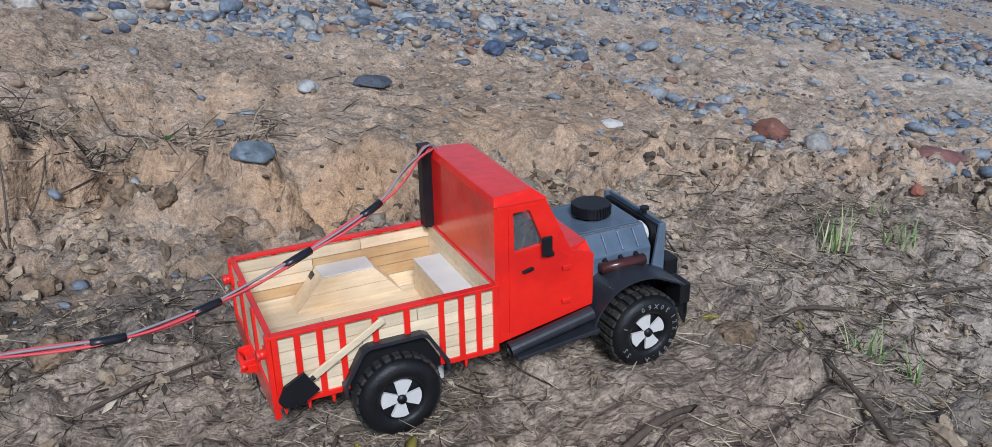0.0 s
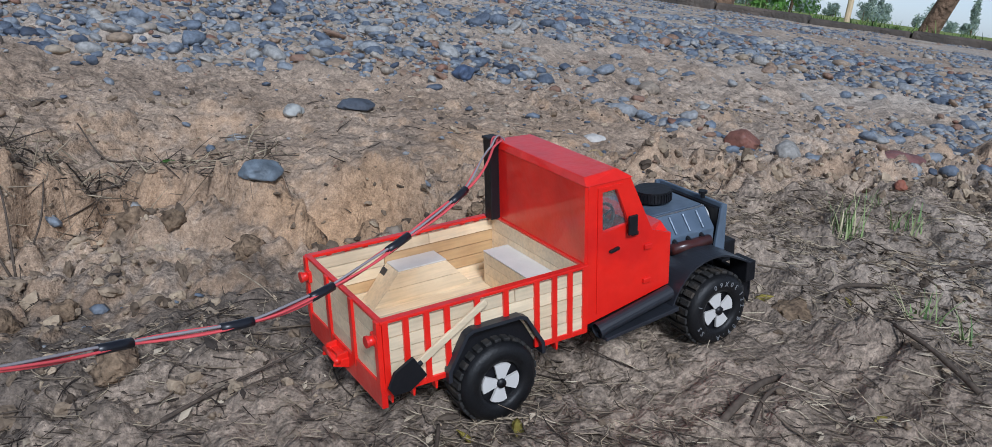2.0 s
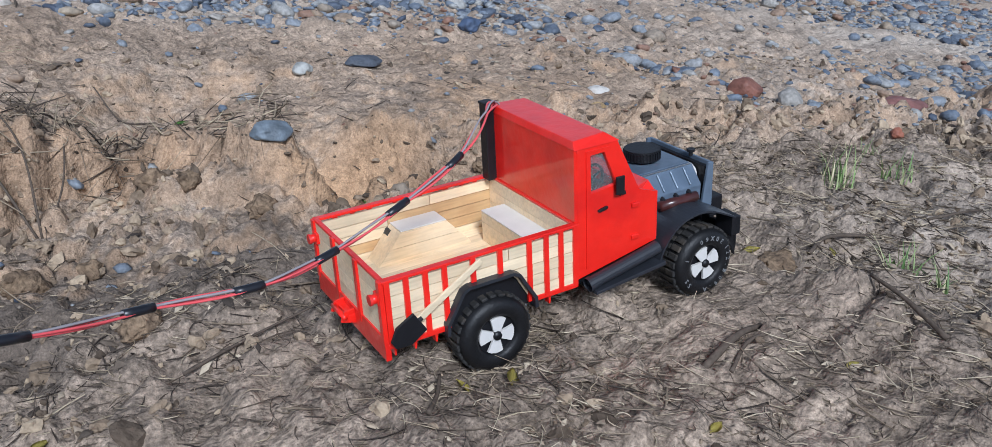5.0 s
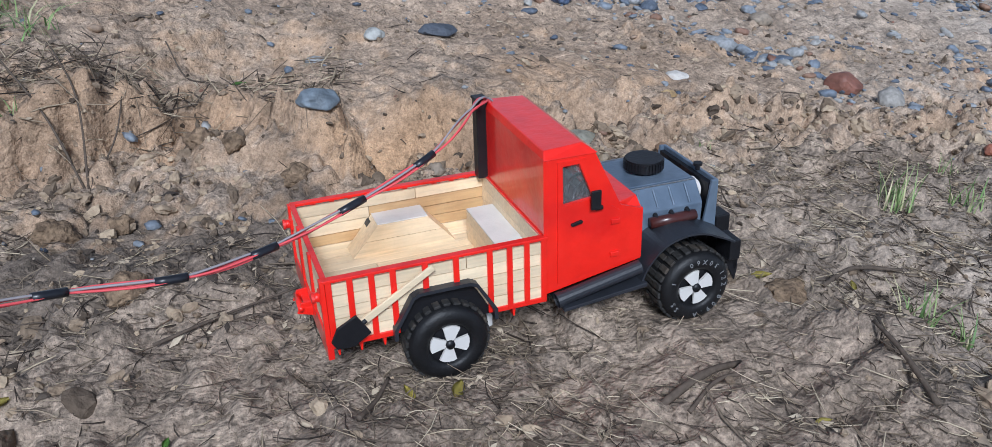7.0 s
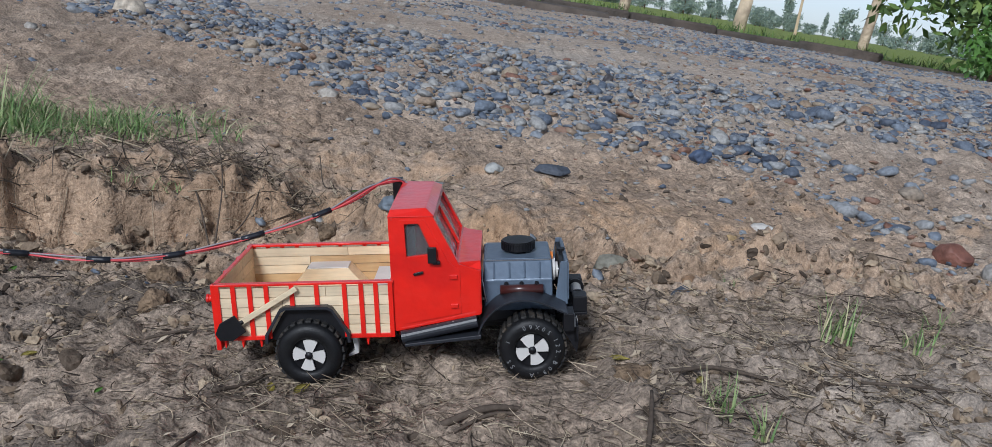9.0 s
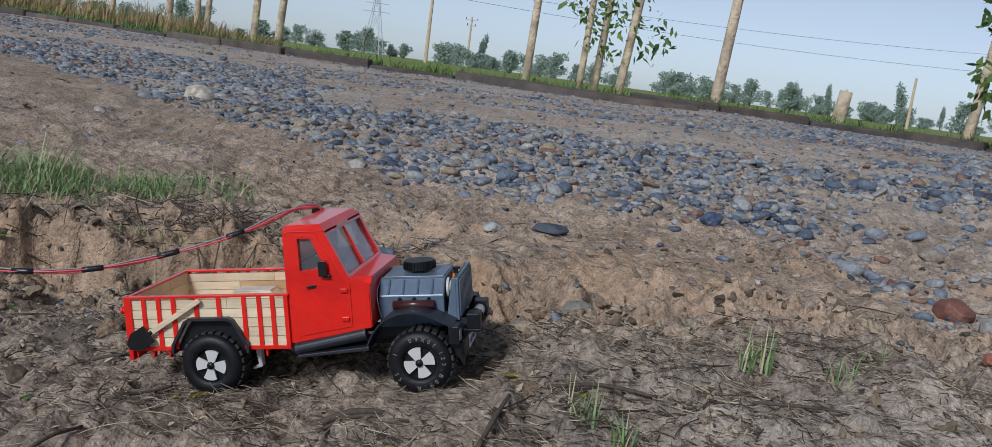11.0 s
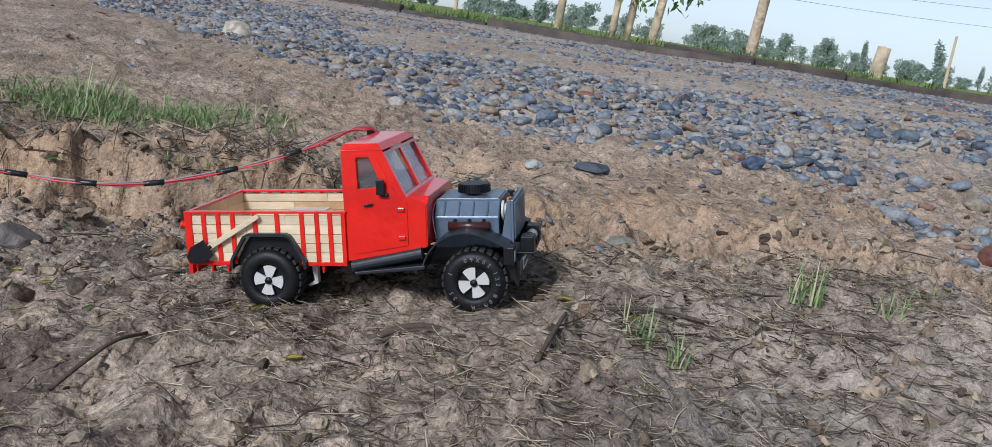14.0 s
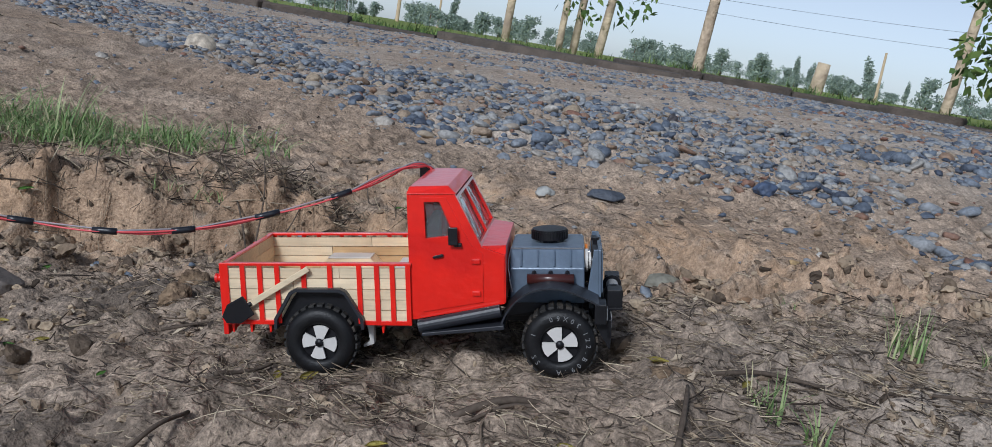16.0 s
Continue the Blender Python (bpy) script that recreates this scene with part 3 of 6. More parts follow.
def build_cab():
    zb, zt = 0.0565, 0.178
    side_out = [(0.0905, zb), (0.178, zb + 0.016), (0.178, 0.1195), (0.1572, 0.127), (0.1335, zt - 0.002), (0.1325, zt), (0.0905, zt)]
    win = [(0.1045, 0.1358), (0.1312, 0.1386), (0.118, 0.1706), (0.1038, 0.1702)]
    for s in (-1, 1):
        y = s * 0.0735
        w = part("cab_side", plate(side_out, [win], y, y - s * 0.003), RED, truck, "glossy red cab side")
        part("side_pane", plate([(a, b) for a, b in [(0.1030, 0.1345), (0.1330, 0.1372), (0.1188, 0.172), (0.1024, 0.1716)]], [], y - s * 0.0034, y - s * 0.0040), FILM, w, "clear plastic side window").visible_shadow = False
        door = [(0.0995, 0.0645), (0.158, 0.0745), (0.158, 0.1215), (0.1475, 0.129), (0.1243, 0.1745), (0.0995, 0.1745)]
        winf = [(0.1043, 0.1355), (0.1316, 0.1384), (0.1182, 0.1709), (0.1036, 0.1705)]
        d = part("door", plate(door, [winf], y - s * 0.0001, y + s * 0.0011), RED, w, "red door panel")
        for z in (0.083, 0.114):
            part("hinge", box(0.1475, 0.1555, y + s * 0.0008, y + s * 0.0034, z - 0.0022, z + 0.0022, 0.0006), RED, w)
        part("door_handle", prism([(0.1105, 0.118), (0.112, 0.1168), (0.1205, 0.1185), (0.1212, 0.1205), (0.1195, 0.121), (0.1115, 0.1192)], y + s * 0.001, y + s * 0.0036, 0.0004), BLACK, w, "black door handle")
        m = part("side_mirror", box(0.1265, 0.1355, y + s * 0.0055, y + s * 0.0078, 0.1305, 0.1475, 0.0008), BLACK, w, "black rectangular side mirror")
        part("mirror_arm", box(0.1315, 0.1385, y + s * 0.0005, y + s * 0.0055, 0.1285, 0.1318, 0.0005), BLACK, m)
    back = part("cab_back", plate([(-0.0732, zb), (0.0732, zb), (0.0732, zt), (-0.0732, zt)], [], 0, 0.003), RED, truck, "glossy red flat cab wall")
    back.matrix_basis = Matrix.Translation((0.0905, 0, 0)) @ Matrix.Rotation(radians(90), 4, "Z")
    trim = box(-0.0738, 0.0738, -0.0012, 0.0002, zt - 0.0035, zt + 0.0005, 0.0003)
    part("back_edge", trim, RED_DULL, back)
    # chamfered roof
    lo = [(0.0870, -0.0750, zt), (0.1345, -0.0750, zt), (0.1345, 0.0750, zt), (0.0870, 0.0750, zt)]
    hi = [(0.0895, -0.0690, zt + 0.0065), (0.1255, -0.0640, zt + 0.0065), (0.1255, 0.0640, zt + 0.0065), (0.0895, 0.0690, zt + 0.0065)]
    part("roof", hull(lo, hi, 0.0008), RED, truck, "red chamfered roof sheet")
    # windscreen frame with two panes, laid in the slope
    slope = math.atan2(0.0237, zt - 0.127 - 0.002)
    h = math.hypot(0.0237, zt - 0.127 - 0.002)
    fr = plate([(-0.0703, 0), (0.0703, 0), (0.0703, h), (-0.0703, h)], [[(-0.066, 0.004), (-0.0025, 0.004), (-0.0025, h - 0.003), (-0.066, h - 0.003)], [(0.0025, 0.004), (0.066, 0.004), (0.066, h - 0.003), (0.0025, h - 0.003)]], 0, 0.003)
    ws = part("windscreen_frame", fr, RED, truck, "red split windscreen frame")
    ws.matrix_basis = Matrix.Translation((0.1574, 0, 0.1266)) @ Matrix.Rotation(-slope, 4, "Y") @ Matrix.Rotation(radians(90), 4, "Z")
    for s in (-1, 1):
        bm = plate([(s * 0.002, 0.003), (s * 0.0675, 0.003), (s * 0.0675, h - 0.002), (s * 0.002, h - 0.002)], [], 0.0034, 0.0040)
        part("windscreen_pane", bm, FILM, ws, "creased clear plastic pane").visible_shadow = False
    # cowl
    part("cowl_top", hull([(0.1560, -0.0702, 0.1165), (0.1797, -0.0715, 0.1165), (0.1797, 0.0715, 0.1165), (0.1560, 0.0702, 0.1165)],
                          [(0.1560, -0.0700, 0.1275), (0.1790, -0.0590, 0.1262), (0.1790, 0.0590, 0.1262), (0.1560, 0.0700, 0.1275)], 0.0006), RED, truck, "red sloping cowl")
    part("firewall", box(0.1755, 0.1792, -0.0725, 0.0725, zb + 0.0165, 0.1198, 0.0004), RED, truck)
    part("cab_floor", hull([(0.092, -0.0705, zb + 0.001), (0.175, -0.0705, zb + 0.0165), (0.175, 0.0705, zb + 0.0165), (0.092, 0.0705, zb + 0.001)], [(0.092, -0.0705, zb + 0.004), (0.175, -0.0705, zb + 0.0195), (0.175, 0.0705, zb + 0.0195), (0.092, 0.0705, zb + 0.004)]), BLACK, truck)
    sb = part("seat", box(0.096, 0.124, -0.05, 0.05, zb + 0.003, 0.098, 0.004), SEAT, truck, "dark bench seat")
    part("seat_back", box(0.0945, 0.102, -0.05, 0.05, 0.098, 0.142, 0.003), SEAT, sb)
    part("dashboard", box(0.146, 0.155, -0.068, 0.068, 0.100, 0.120, 0.002), BLACK, truck)
    ring = [(0.0132 * math.cos(a), 0.0132 * math.sin(a), 0) for a in np.linspace(0, 2 * math.pi, 25)]
    sw = part("steering_wheel", sweep(ring, 0.0016, 6), BLACK, truck, "black steering wheel", True)
    sw.matrix_basis = Matrix.Translation((0.134, -0.034, 0.130)) @ Matrix.Rotation(radians(-58), 4, "Y")
    for a in (90, 210, 330):
        part("spoke", tube((0, 0, 0), (0.013 * math.cos(radians(a)), 0.013 * math.sin(radians(a)), 0), 0.0011, seg=6), BLACK, sw)
    # tall black stack behind the cab
    st = part("snorkel", box(0.0785, 0.0890, 0.0585, 0.0705, 0.111, 0.187, 0.0008), BLACK, truck, "tall black square snorkel")
    part("stack_cap", box(0.0775, 0.0895, 0.0578, 0.0712, 0.1866, 0.1893, 0.0008), BLACK, st)


def build_front():
    # engine block
    pr = [(-0.0465, 0.066), (0.0465, 0.066), (0.0485, 0.1005), (0.034, 0.1175), (-0.034, 0.1175), (-0.0485, 0.1005)]
    eng = part("engine", hull([(0.1815, y, z) for y, z in pr], [(0.2535, y, z) for y, z in pr], 0.0012), STEEL_BLUE, truck, "blue-grey boxy engine block")
    part("engine_base", box(0.182, 0.252, -0.038, 0.038, 0.050, 0.067, 0.001), BLACK, eng)
    for s in (-1, 1):
        for x in (0.1925, 0.2085, 0.2245, 0.2405):
            a, b = Vector((x, s * 0.0365, 0.1158)), Vector((x, s * 0.0478, 0.1026))
            part("rib", tube(a, b, 0.0011, seg=6), STEEL_BLUE, eng)
        part("valve_seam", tube((0.183, s * 0.034, 0.1178), (0.252, s * 0.034, 0.1178), 0.0007, seg=6), SILVER, eng, "thin silver seam wire")
        man = part("manifold", tube((0.1985, s * 0.0525, 0.0915), (0.2435, s * 0.0525, 0.0915), 0.0051), BROWN, eng, "glossy maroon exhaust manifold tube", True)
        for x in (0.205, 0.221, 0.237):
            part("port", tube((x, s * 0.0470, 0.0972), (x, s * 0.0525, 0.0945), 0.0024, seg=8), BLACK, man)
    part("top_panel", box(0.184, 0.2515, -0.0305, 0.0305, 0.1174, 0.1186, 0.0005), STEEL_BLUE, eng)
    cap_part = part("filler_cap", tube((0.219, 0, 0.1185), (0.219, 0, 0.1215), 0.0075), BLACK, truck, "large black knurled cap", True)
    part("cap_disc", tube((0.219, 0, 0.1212), (0.219, 0, 0.1312), 0.0176, 0.0172, 40), BLACK, cap_part)
    for k in range(36):
        a = 2 * math.pi * k / 36
        c = Matrix.Translation((0.219, 0, 0)) @ Matrix.Rotation(a, 4, "Z")
        bm = box(0.0168, 0.0186, -0.0008, 0.0008, 0.1216, 0.1296)
        bmesh.ops.transform(bm, matrix=c, verts=bm.verts)
        part("cap_ridge", bm, BLACK, cap_part)
    for x, mt, r, y, lb in ((0.2555, WHITE, 0.0115, -0.026, "white fan pulley"), (0.2555, ORANGE, 0.0085, 0.012, "orange pulley"), (0.2585, WHITE, 0.0085, -0.026, "white pulley")):
        pl = part("pulley", tube((x - 0.001, y, 0.104), (x + 0.0016, y, 0.104), r, seg=24), mt, truck, lb)
        part("pulley_hub", tube((x + 0.0012, y, 0.104), (x + 0.004, y, 0.104), 0.0028), SILVER, pl)
    # grille
    gr = part("grille", box(0.2665, 0.2695, -0.047, 0.047, 0.072, 0.119, 0.0006), STEEL_BLUE, truck, "blue-grey upright slatted grille")
    for k in range(11):
        y = -0.042 + k * 0.0084
        part("slat", box(0.2692, 0.2712, y - 0.0021, y + 0.0021, 0.076, 0.116, 0.0005), STEEL_BLUE, gr)
    for s in (-1, 1):
        part("grille_cheek", prism([(0.2555, 0.072), (0.2668, 0.072), (0.2668, 0.119), (0.2625, 0.119)], s * 0.0445, s * 0.0475, 0.0004), STEEL_BLUE, gr)
    part("radiator_core", box(0.2615, 0.2662, -0.043, 0.043, 0.072, 0.115), BLACK, gr)
    part("grille_knob", tube((0.264, -0.020, 0.119), (0.264, -0.020, 0.1235), 0.0022), BLACK, gr)
    part("knob_head", tube((0.264, -0.020, 0.1235), (0.264, -0.020, 0.126), 0.0042), BLACK, gr)
    # wires along the engine's side
    for s in (-1, 1):
        part("wire", sweep(spline([(0.182, s * 0.03, 0.118), (0.180, s * 0.046, 0.107), (0.1815, s * 0.052, 0.092), (0.184, s * 0.0505, 0.078)], 6), 0.0006, 5), SILVER, truck, "thin silver wire")
    # front fenders: curved sheets over the wheels
    for s in (-1, 1):
        prof = spline([(0.1735, 0, 0.0485), (0.181, 0, 0.066), (0.195, 0, 0.0815), (0.2135, 0, 0.0885), (0.233, 0, 0.088), (0.252, 0, 0.0805), (0.266, 0, 0.0735)], 5)
        bm = bmesh.new()
        yo, yi = s * 0.0845, s * 0.040
        rows_v = []
        for k, p in enumerate(prof):
            q = prof[min(k + 1, len(prof) - 1)] - prof[max(k - 1, 0)]
            nrm = Vector((-q.z, 0, q.x)).normalized() * 0.0016
            rows_v.append([bm.verts.new((p.x, yo, p.z)), bm.verts.new((p.x, yi, p.z)), bm.verts.new((p.x + nrm.x, yi, p.z + nrm.z)), bm.verts.new((p.x + nrm.x, yo, p.z + nrm.z))])
        for a, b in zip(rows_v, rows_v[1:]):
            for i in range(4):
                bm.faces.new((a[i], a[(i + 1) % 4], b[(i + 1) % 4], b[i]))
        bm.faces.new(rows_v[0]), bm.faces.new(rows_v[-1])
        fe = part("front_fender", bm, FENDER, truck, "black curved front fender")
        part("fender_wall", prism([(p.x, p.z - 0.0002) for p in prof] + [(0.262, 0.066), (0.18, 0.052)], s * 0.0405, s * 0.042), FENDER, fe)
        hl = part("headlight_box", box(0.2625, 0.2735, s * 0.0835, s * 0.061, 0.0555, 0.0745, 0.0008), BLACK, truck, "black headlight box with grey lens")
        part("lens", box(0.2736, 0.2748, s * 0.0815, s * 0.0715, 0.059, 0.0705, 0.0006), GREYW, hl, "pale grey lens")
        part("running_board", prism([(0.1, 0.0445), (0.178, 0.0515), (0.178, 0.0555), (0.1, 0.0475)], s * 0.052, s * 0.0885, 0.0005), FENDER, truck, "black running board")
        ex = part("exhaust_pipe", tube((0.1005, s * 0.0795, 0.0525), (0.1745, s * 0.0795, 0.0675), 0.0062, 0.0062, 16, cap=True), FENDER, truck, "black side exhaust pipe", False)
        part("pipe_mouth", tube((0.0965, s * 0.0795, 0.0517), (0.1015, s * 0.0795, 0.0527), 0.0068, 0.0068, 16, cap=False), FENDER, ex)
    # bumper, winch and number plate
    bu = part("front_bumper", box(0.2735, 0.2785, -0.0745, 0.0745, 0.0395, 0.0575, 0.0008), BLACK, truck, "black flat front bumper")
    part("bumper_bracket", box(0.258, 0.274, -0.03, 0.03, 0.045, 0.056, 0.0008), BLACK, bu)
    for s in (-1, 1):
        part("bumper_end", prism([(0.262, 0.0555), (0.2745, 0.0575), (0.2785, 0.0395), (0.2765, 0.028), (0.2735, 0.034)], s * 0.0745, s * 0.0715, 0.0004), BLACK, bu)
    npl = part("number_plate", box(0.2786, 0.2798, -0.050, -0.006, 0.0425, 0.0555, 0.0004), WHITE, bu, "white plate with dark bars")
    for k, (a, b) in enumerate(((-0.047, -0.041), (-0.039, -0.033), (-0.030, -0.026), (-0.0235, -0.0095))):
        part("plate_bar", box(0.2797, 0.28015, a, b, 0.0465, 0.0515), INK, npl)
    wi = part("winch", tube((0.2825, -0.019, 0.0685), (0.2825, 0.019, 0.0685), 0.0062, seg=20), WHITE, truck, "black winch with pale rope drum")
    for s in (-1, 1):
        part("drum_end", tube((0.2825, s * 0.017, 0.0685), (0.2825, s * 0.0205, 0.0685), 0.0098, seg=20), BLACK, wi)
        part("winch_box", box(0.2755, 0.2905, s * 0.0205, s * 0.040, 0.060, 0.0775, 0.001), BLACK, wi)
    part("winch_tray", box(0.2725, 0.2905, -0.042, 0.042, 0.0575, 0.0603, 0.0005), BLACK, wi)
    # chassis
    for s in (-1, 1):
        part("chassis_rail", box(-0.075, 0.262, s * 0.022, s * 0.03, 0.043, 0.052, 0.0005), BLACK, truck)
        part("bracket", prism([(0.039, 0.0525), (0.047, 0.0525), (0.047, 0.026), (0.036, 0.022), (0.036, 0.025), (0.0435, 0.029)], s * 0.048, s * 0.056, 0.0004), WHITE, truck, "white card support bracket")
    part("rear_axle", tube((0, -0.055, AX), (0, 0.055, AX), 0.006), BLACK, truck, "black axle tube")
    part("front_axle", tube((FRONT, -0.055, AX), (FRONT, 0.055, AX), 0.006), BLACK, truck, "black axle tube")
    part("gearbox", box(0.085, 0.135, -0.02, 0.02, 0.03, 0.05, 0.003), RED_DULL, truck, "worn red gearbox")


def glyph_mesh(ch, size):
    cu = bpy.data.curves.new("glyph", "FONT")
    cu.body, cu.size, cu.extrude, cu.align_x, cu.align_y = ch, size, 0.00025, "CENTER", "CENTER"
    cu.resolution_u = 2
    ob = new("glyph", cu)
    bpy.context.view_layer.update()
    me = bpy.data.meshes.new_from_object(ob.evaluated_get(bpy.context.evaluated_depsgraph_get()))
    bpy.data.objects.remove(ob)
    me.materials.clear()
    me.materials.append(GREYW)
    return me


def build_wheels():
    R, Wd = 0.0352, 0.034
    prof = [(0.0185, 0.001), (0.0215, -0.0005), (0.0265, -0.0012), (0.0310, 0.0005), (0.0334, 0.0038), (0.0340, 0.008), (0.0340, Wd - 0.008), (0.0334, Wd - 0.0038), (0.0310, Wd - 0.0005), (0.0265, Wd), (0.0185, Wd - 0.001)]
    tyre_me = mesh_of("tyre", lathe(prof, 56), RUBBER, True)
    lug = box(-0.0029, 0.0029, 0.0055, 0.0165, 0.0326, R - 0.0001, 0.0006)
    lug_me = mesh_of("tread_lug", lug, DUSTY)
    lug2 = box(-0.0026, 0.0026, 0.0185, Wd - 0.0028, 0.0326, R - 0.0001, 0.0006)
    lug2_me = mesh_of("tread_lug", lug2, DUSTY)
    disc_me = mesh_of("rim_disc", tube((0, 0.006, 0), (0, 0.0085, 0), 0.0188, seg=32), BLACK)
    hub_me = mesh_of("hub", tube((0, -0.0006, 0), (0, 0.006, 0), 0.0038, 0.0042, 18), BLACK, True)
    blade = bmesh.new()
    pts = [(-0.0032, 0.0034), (-0.0074, 0.0148), (-0.0040, 0.0164), (0, 0.0169), (0.0040, 0.0164), (0.0074, 0.0148), (0.0032, 0.0034)]
    hull([(x, 0.0015, z) for x, z in pts], [(x, 0.0036, z) for x, z in pts], 0, blade)
    blade_me = mesh_of("rim_blade", blade, WHITE)
    spins = {(0, -1): 8, (0, 1): 30, (1, -1): -20, (1, 1): 15}
    words = [("30X60", 12, -1, 15), ("122.B", 92, 1, 14), ("09.A", 160, 1, 15), ("SS", 238, 1, 14), ("1", 292, 1, 14)]
    glyphs = {}
    for axle in (0, 1):
        for s in (-1, 1):
            w = new("wheel")
            w.parent = truck
            turn = Matrix.Translation((axle * FRONT, s * 0.0855, AX)) @ (Matrix.Rotation(math.pi, 4, "Z") if s > 0 else Matrix.Identity(4))
            spin = Matrix.Rotation(radians(spins[axle, s]), 4, "Y")
            w.matrix_basis = turn @ spin
            tagged(w, "chunky black rubber wheel with white rim blades")
            part("tyre", tyre_me, None, w, "black lettered tyre with mud")
            for k in range(26):
                a = Matrix.Rotation(2 * math.pi * k / 26, 4, "Y")
                o = part("tread_lug", lug_me, None, w)
                o.matrix_basis = a @ Matrix.Shear("XY", 4, (0.25, 0))
                o = part("tread_lug", lug2_me, None, w)
                o.matrix_basis = a @ Matrix.Rotation(0.1, 4, "Y")
            part("rim_disc", disc_me, None, w, "black recessed rim")
            part("hub", hub_me, None, w, "black hub cap")
            for k in range(4):
                part("rim_blade", blade_me, None, w, "white rim blade").matrix_basis = Matrix.Rotation(k * math.pi / 2, 4, "Y")
            if s > 0 or axle == 0:
                continue
            for word, mid, way, gap in words:
                for i, ch in enumerate(word):
                    if ch not in glyphs:
                        glyphs[ch] = glyph_mesh(ch, 0.0066)
                    a = radians(mid + way * (i - (len(word) - 1) / 2) * gap - (spins[axle, s] if axle else 40))
                    # letters stand on the sidewall, tops outward or inward
                    m = Matrix.Rotation(a, 4, "Y") @ Matrix.Translation((0, -0.00125, 0.0265)) @ Matrix.Rotation(radians(90), 4, "X")
                    if way < 0:
                        m = m @ Matrix.Rotation(math.pi, 4, "Z")
                    part("letter", glyphs[ch], None, w, "pale moulded tyre letter").matrix_basis = m


build_bed(), build_cab(), build_front(), build_wheels()


def build_shovel():
    sh = new("toy_shovel")
    sh.matrix_world = TRUCK
    tagged(sh, "toy shovel with wooden handle against truck side", "toy shovel")
    a, b = Vector((-0.0715, -0.0795, 0.070)), Vector((-0.0085, -0.0795, 0.1075))
    d = (b - a).normalized()
    n = Vector((-d.z, 0, d.x))
    o = [a - n * 0.0032, b - n * 0.0028, b + n * 0.0028, a + n * 0.0032]
    part("handle", prism([(p.x, p.z) for p in o], -0.0808, -0.0782, 0.0007), WOOD, sh, "flat pale wooden handle")
    c = a + d * 0.004
    o = [c - n * 0.0105, c + n * 0.0105, c + n * 0.0112 - d * 0.018, c + n * 0.004 - d * 0.0285, c - n * 0.004 - d * 0.0285, c - n * 0.0112 - d * 0.017]
    blade = prism([(p.x, p.z) for p in o], -0.0836, -0.0812, 0.0006)
    part("blade", blade, BLACK, sh, "black pointed blade")
    part("socket", tube(a - d * 0.002, a + d * 0.007, 0.0032, 0.0026, 8), BLACK, sh)


build_shovel()


# Control cable from the stack towards the operator
def build_cable():
    path = spline([(0.062, 0.148, 0.188), (0.052, 0.143, 0.201), (0.03, 0.118, 0.198), (-0.013, 0.081, 0.171), (-0.075, 0.052, 0.143), (-0.146, 0.020, 0.119), (-0.21, -0.008, 0.110), (-0.285, -0.02, 0.108), (-0.36, -0.06, 0.118), (-0.5, -0.13, 0.15), (-0.75, -0.3, 0.25), (-1.05, -0.55, 0.42), (-1.5, -0.9, 0.6)], 10)
    top = new("control_cable")
    tagged(top, "red and grey wire bundle taped in black", "cable")
    for k, mt in enumerate((WIRE_RED, WIRE_GREY, WIRE_RED, WIRE_RED)):
        pts = []
        for i, p in enumerate(path):
            d = (path[min(i + 1, len(path) - 1)] - path[max(i - 1, 0)]).normalized()
            side = d.cross(Vector((0, 0, 1))).normalized()
            up = side.cross(d)
            spread = 0.0013 + 0.0028 * abs(math.sin(i * math.pi / 10)) * (0.6 if i > 30 else 1.0)
            a = k * math.pi / 2 + 0.5 * math.sin(i * 0.21)
            pts.append(p + side * math.cos(a) * spread + up * math.sin(a) * spread * 0.7)
        part("wire", sweep(pts, 0.00095, 6), mt, top, "thin insulated wire", True)
    for i in (0, 30, 40, 50, 60, 70, 80, 90, 100):
        if i + 3 < len(path):
            part("tape_band", sweep(path[i:i + 4], 0.0033, 10), TAPE, top, "black tape band", True)


build_cable()


# Stones, clods, litter and plants
RND = np.random.RandomState(7)


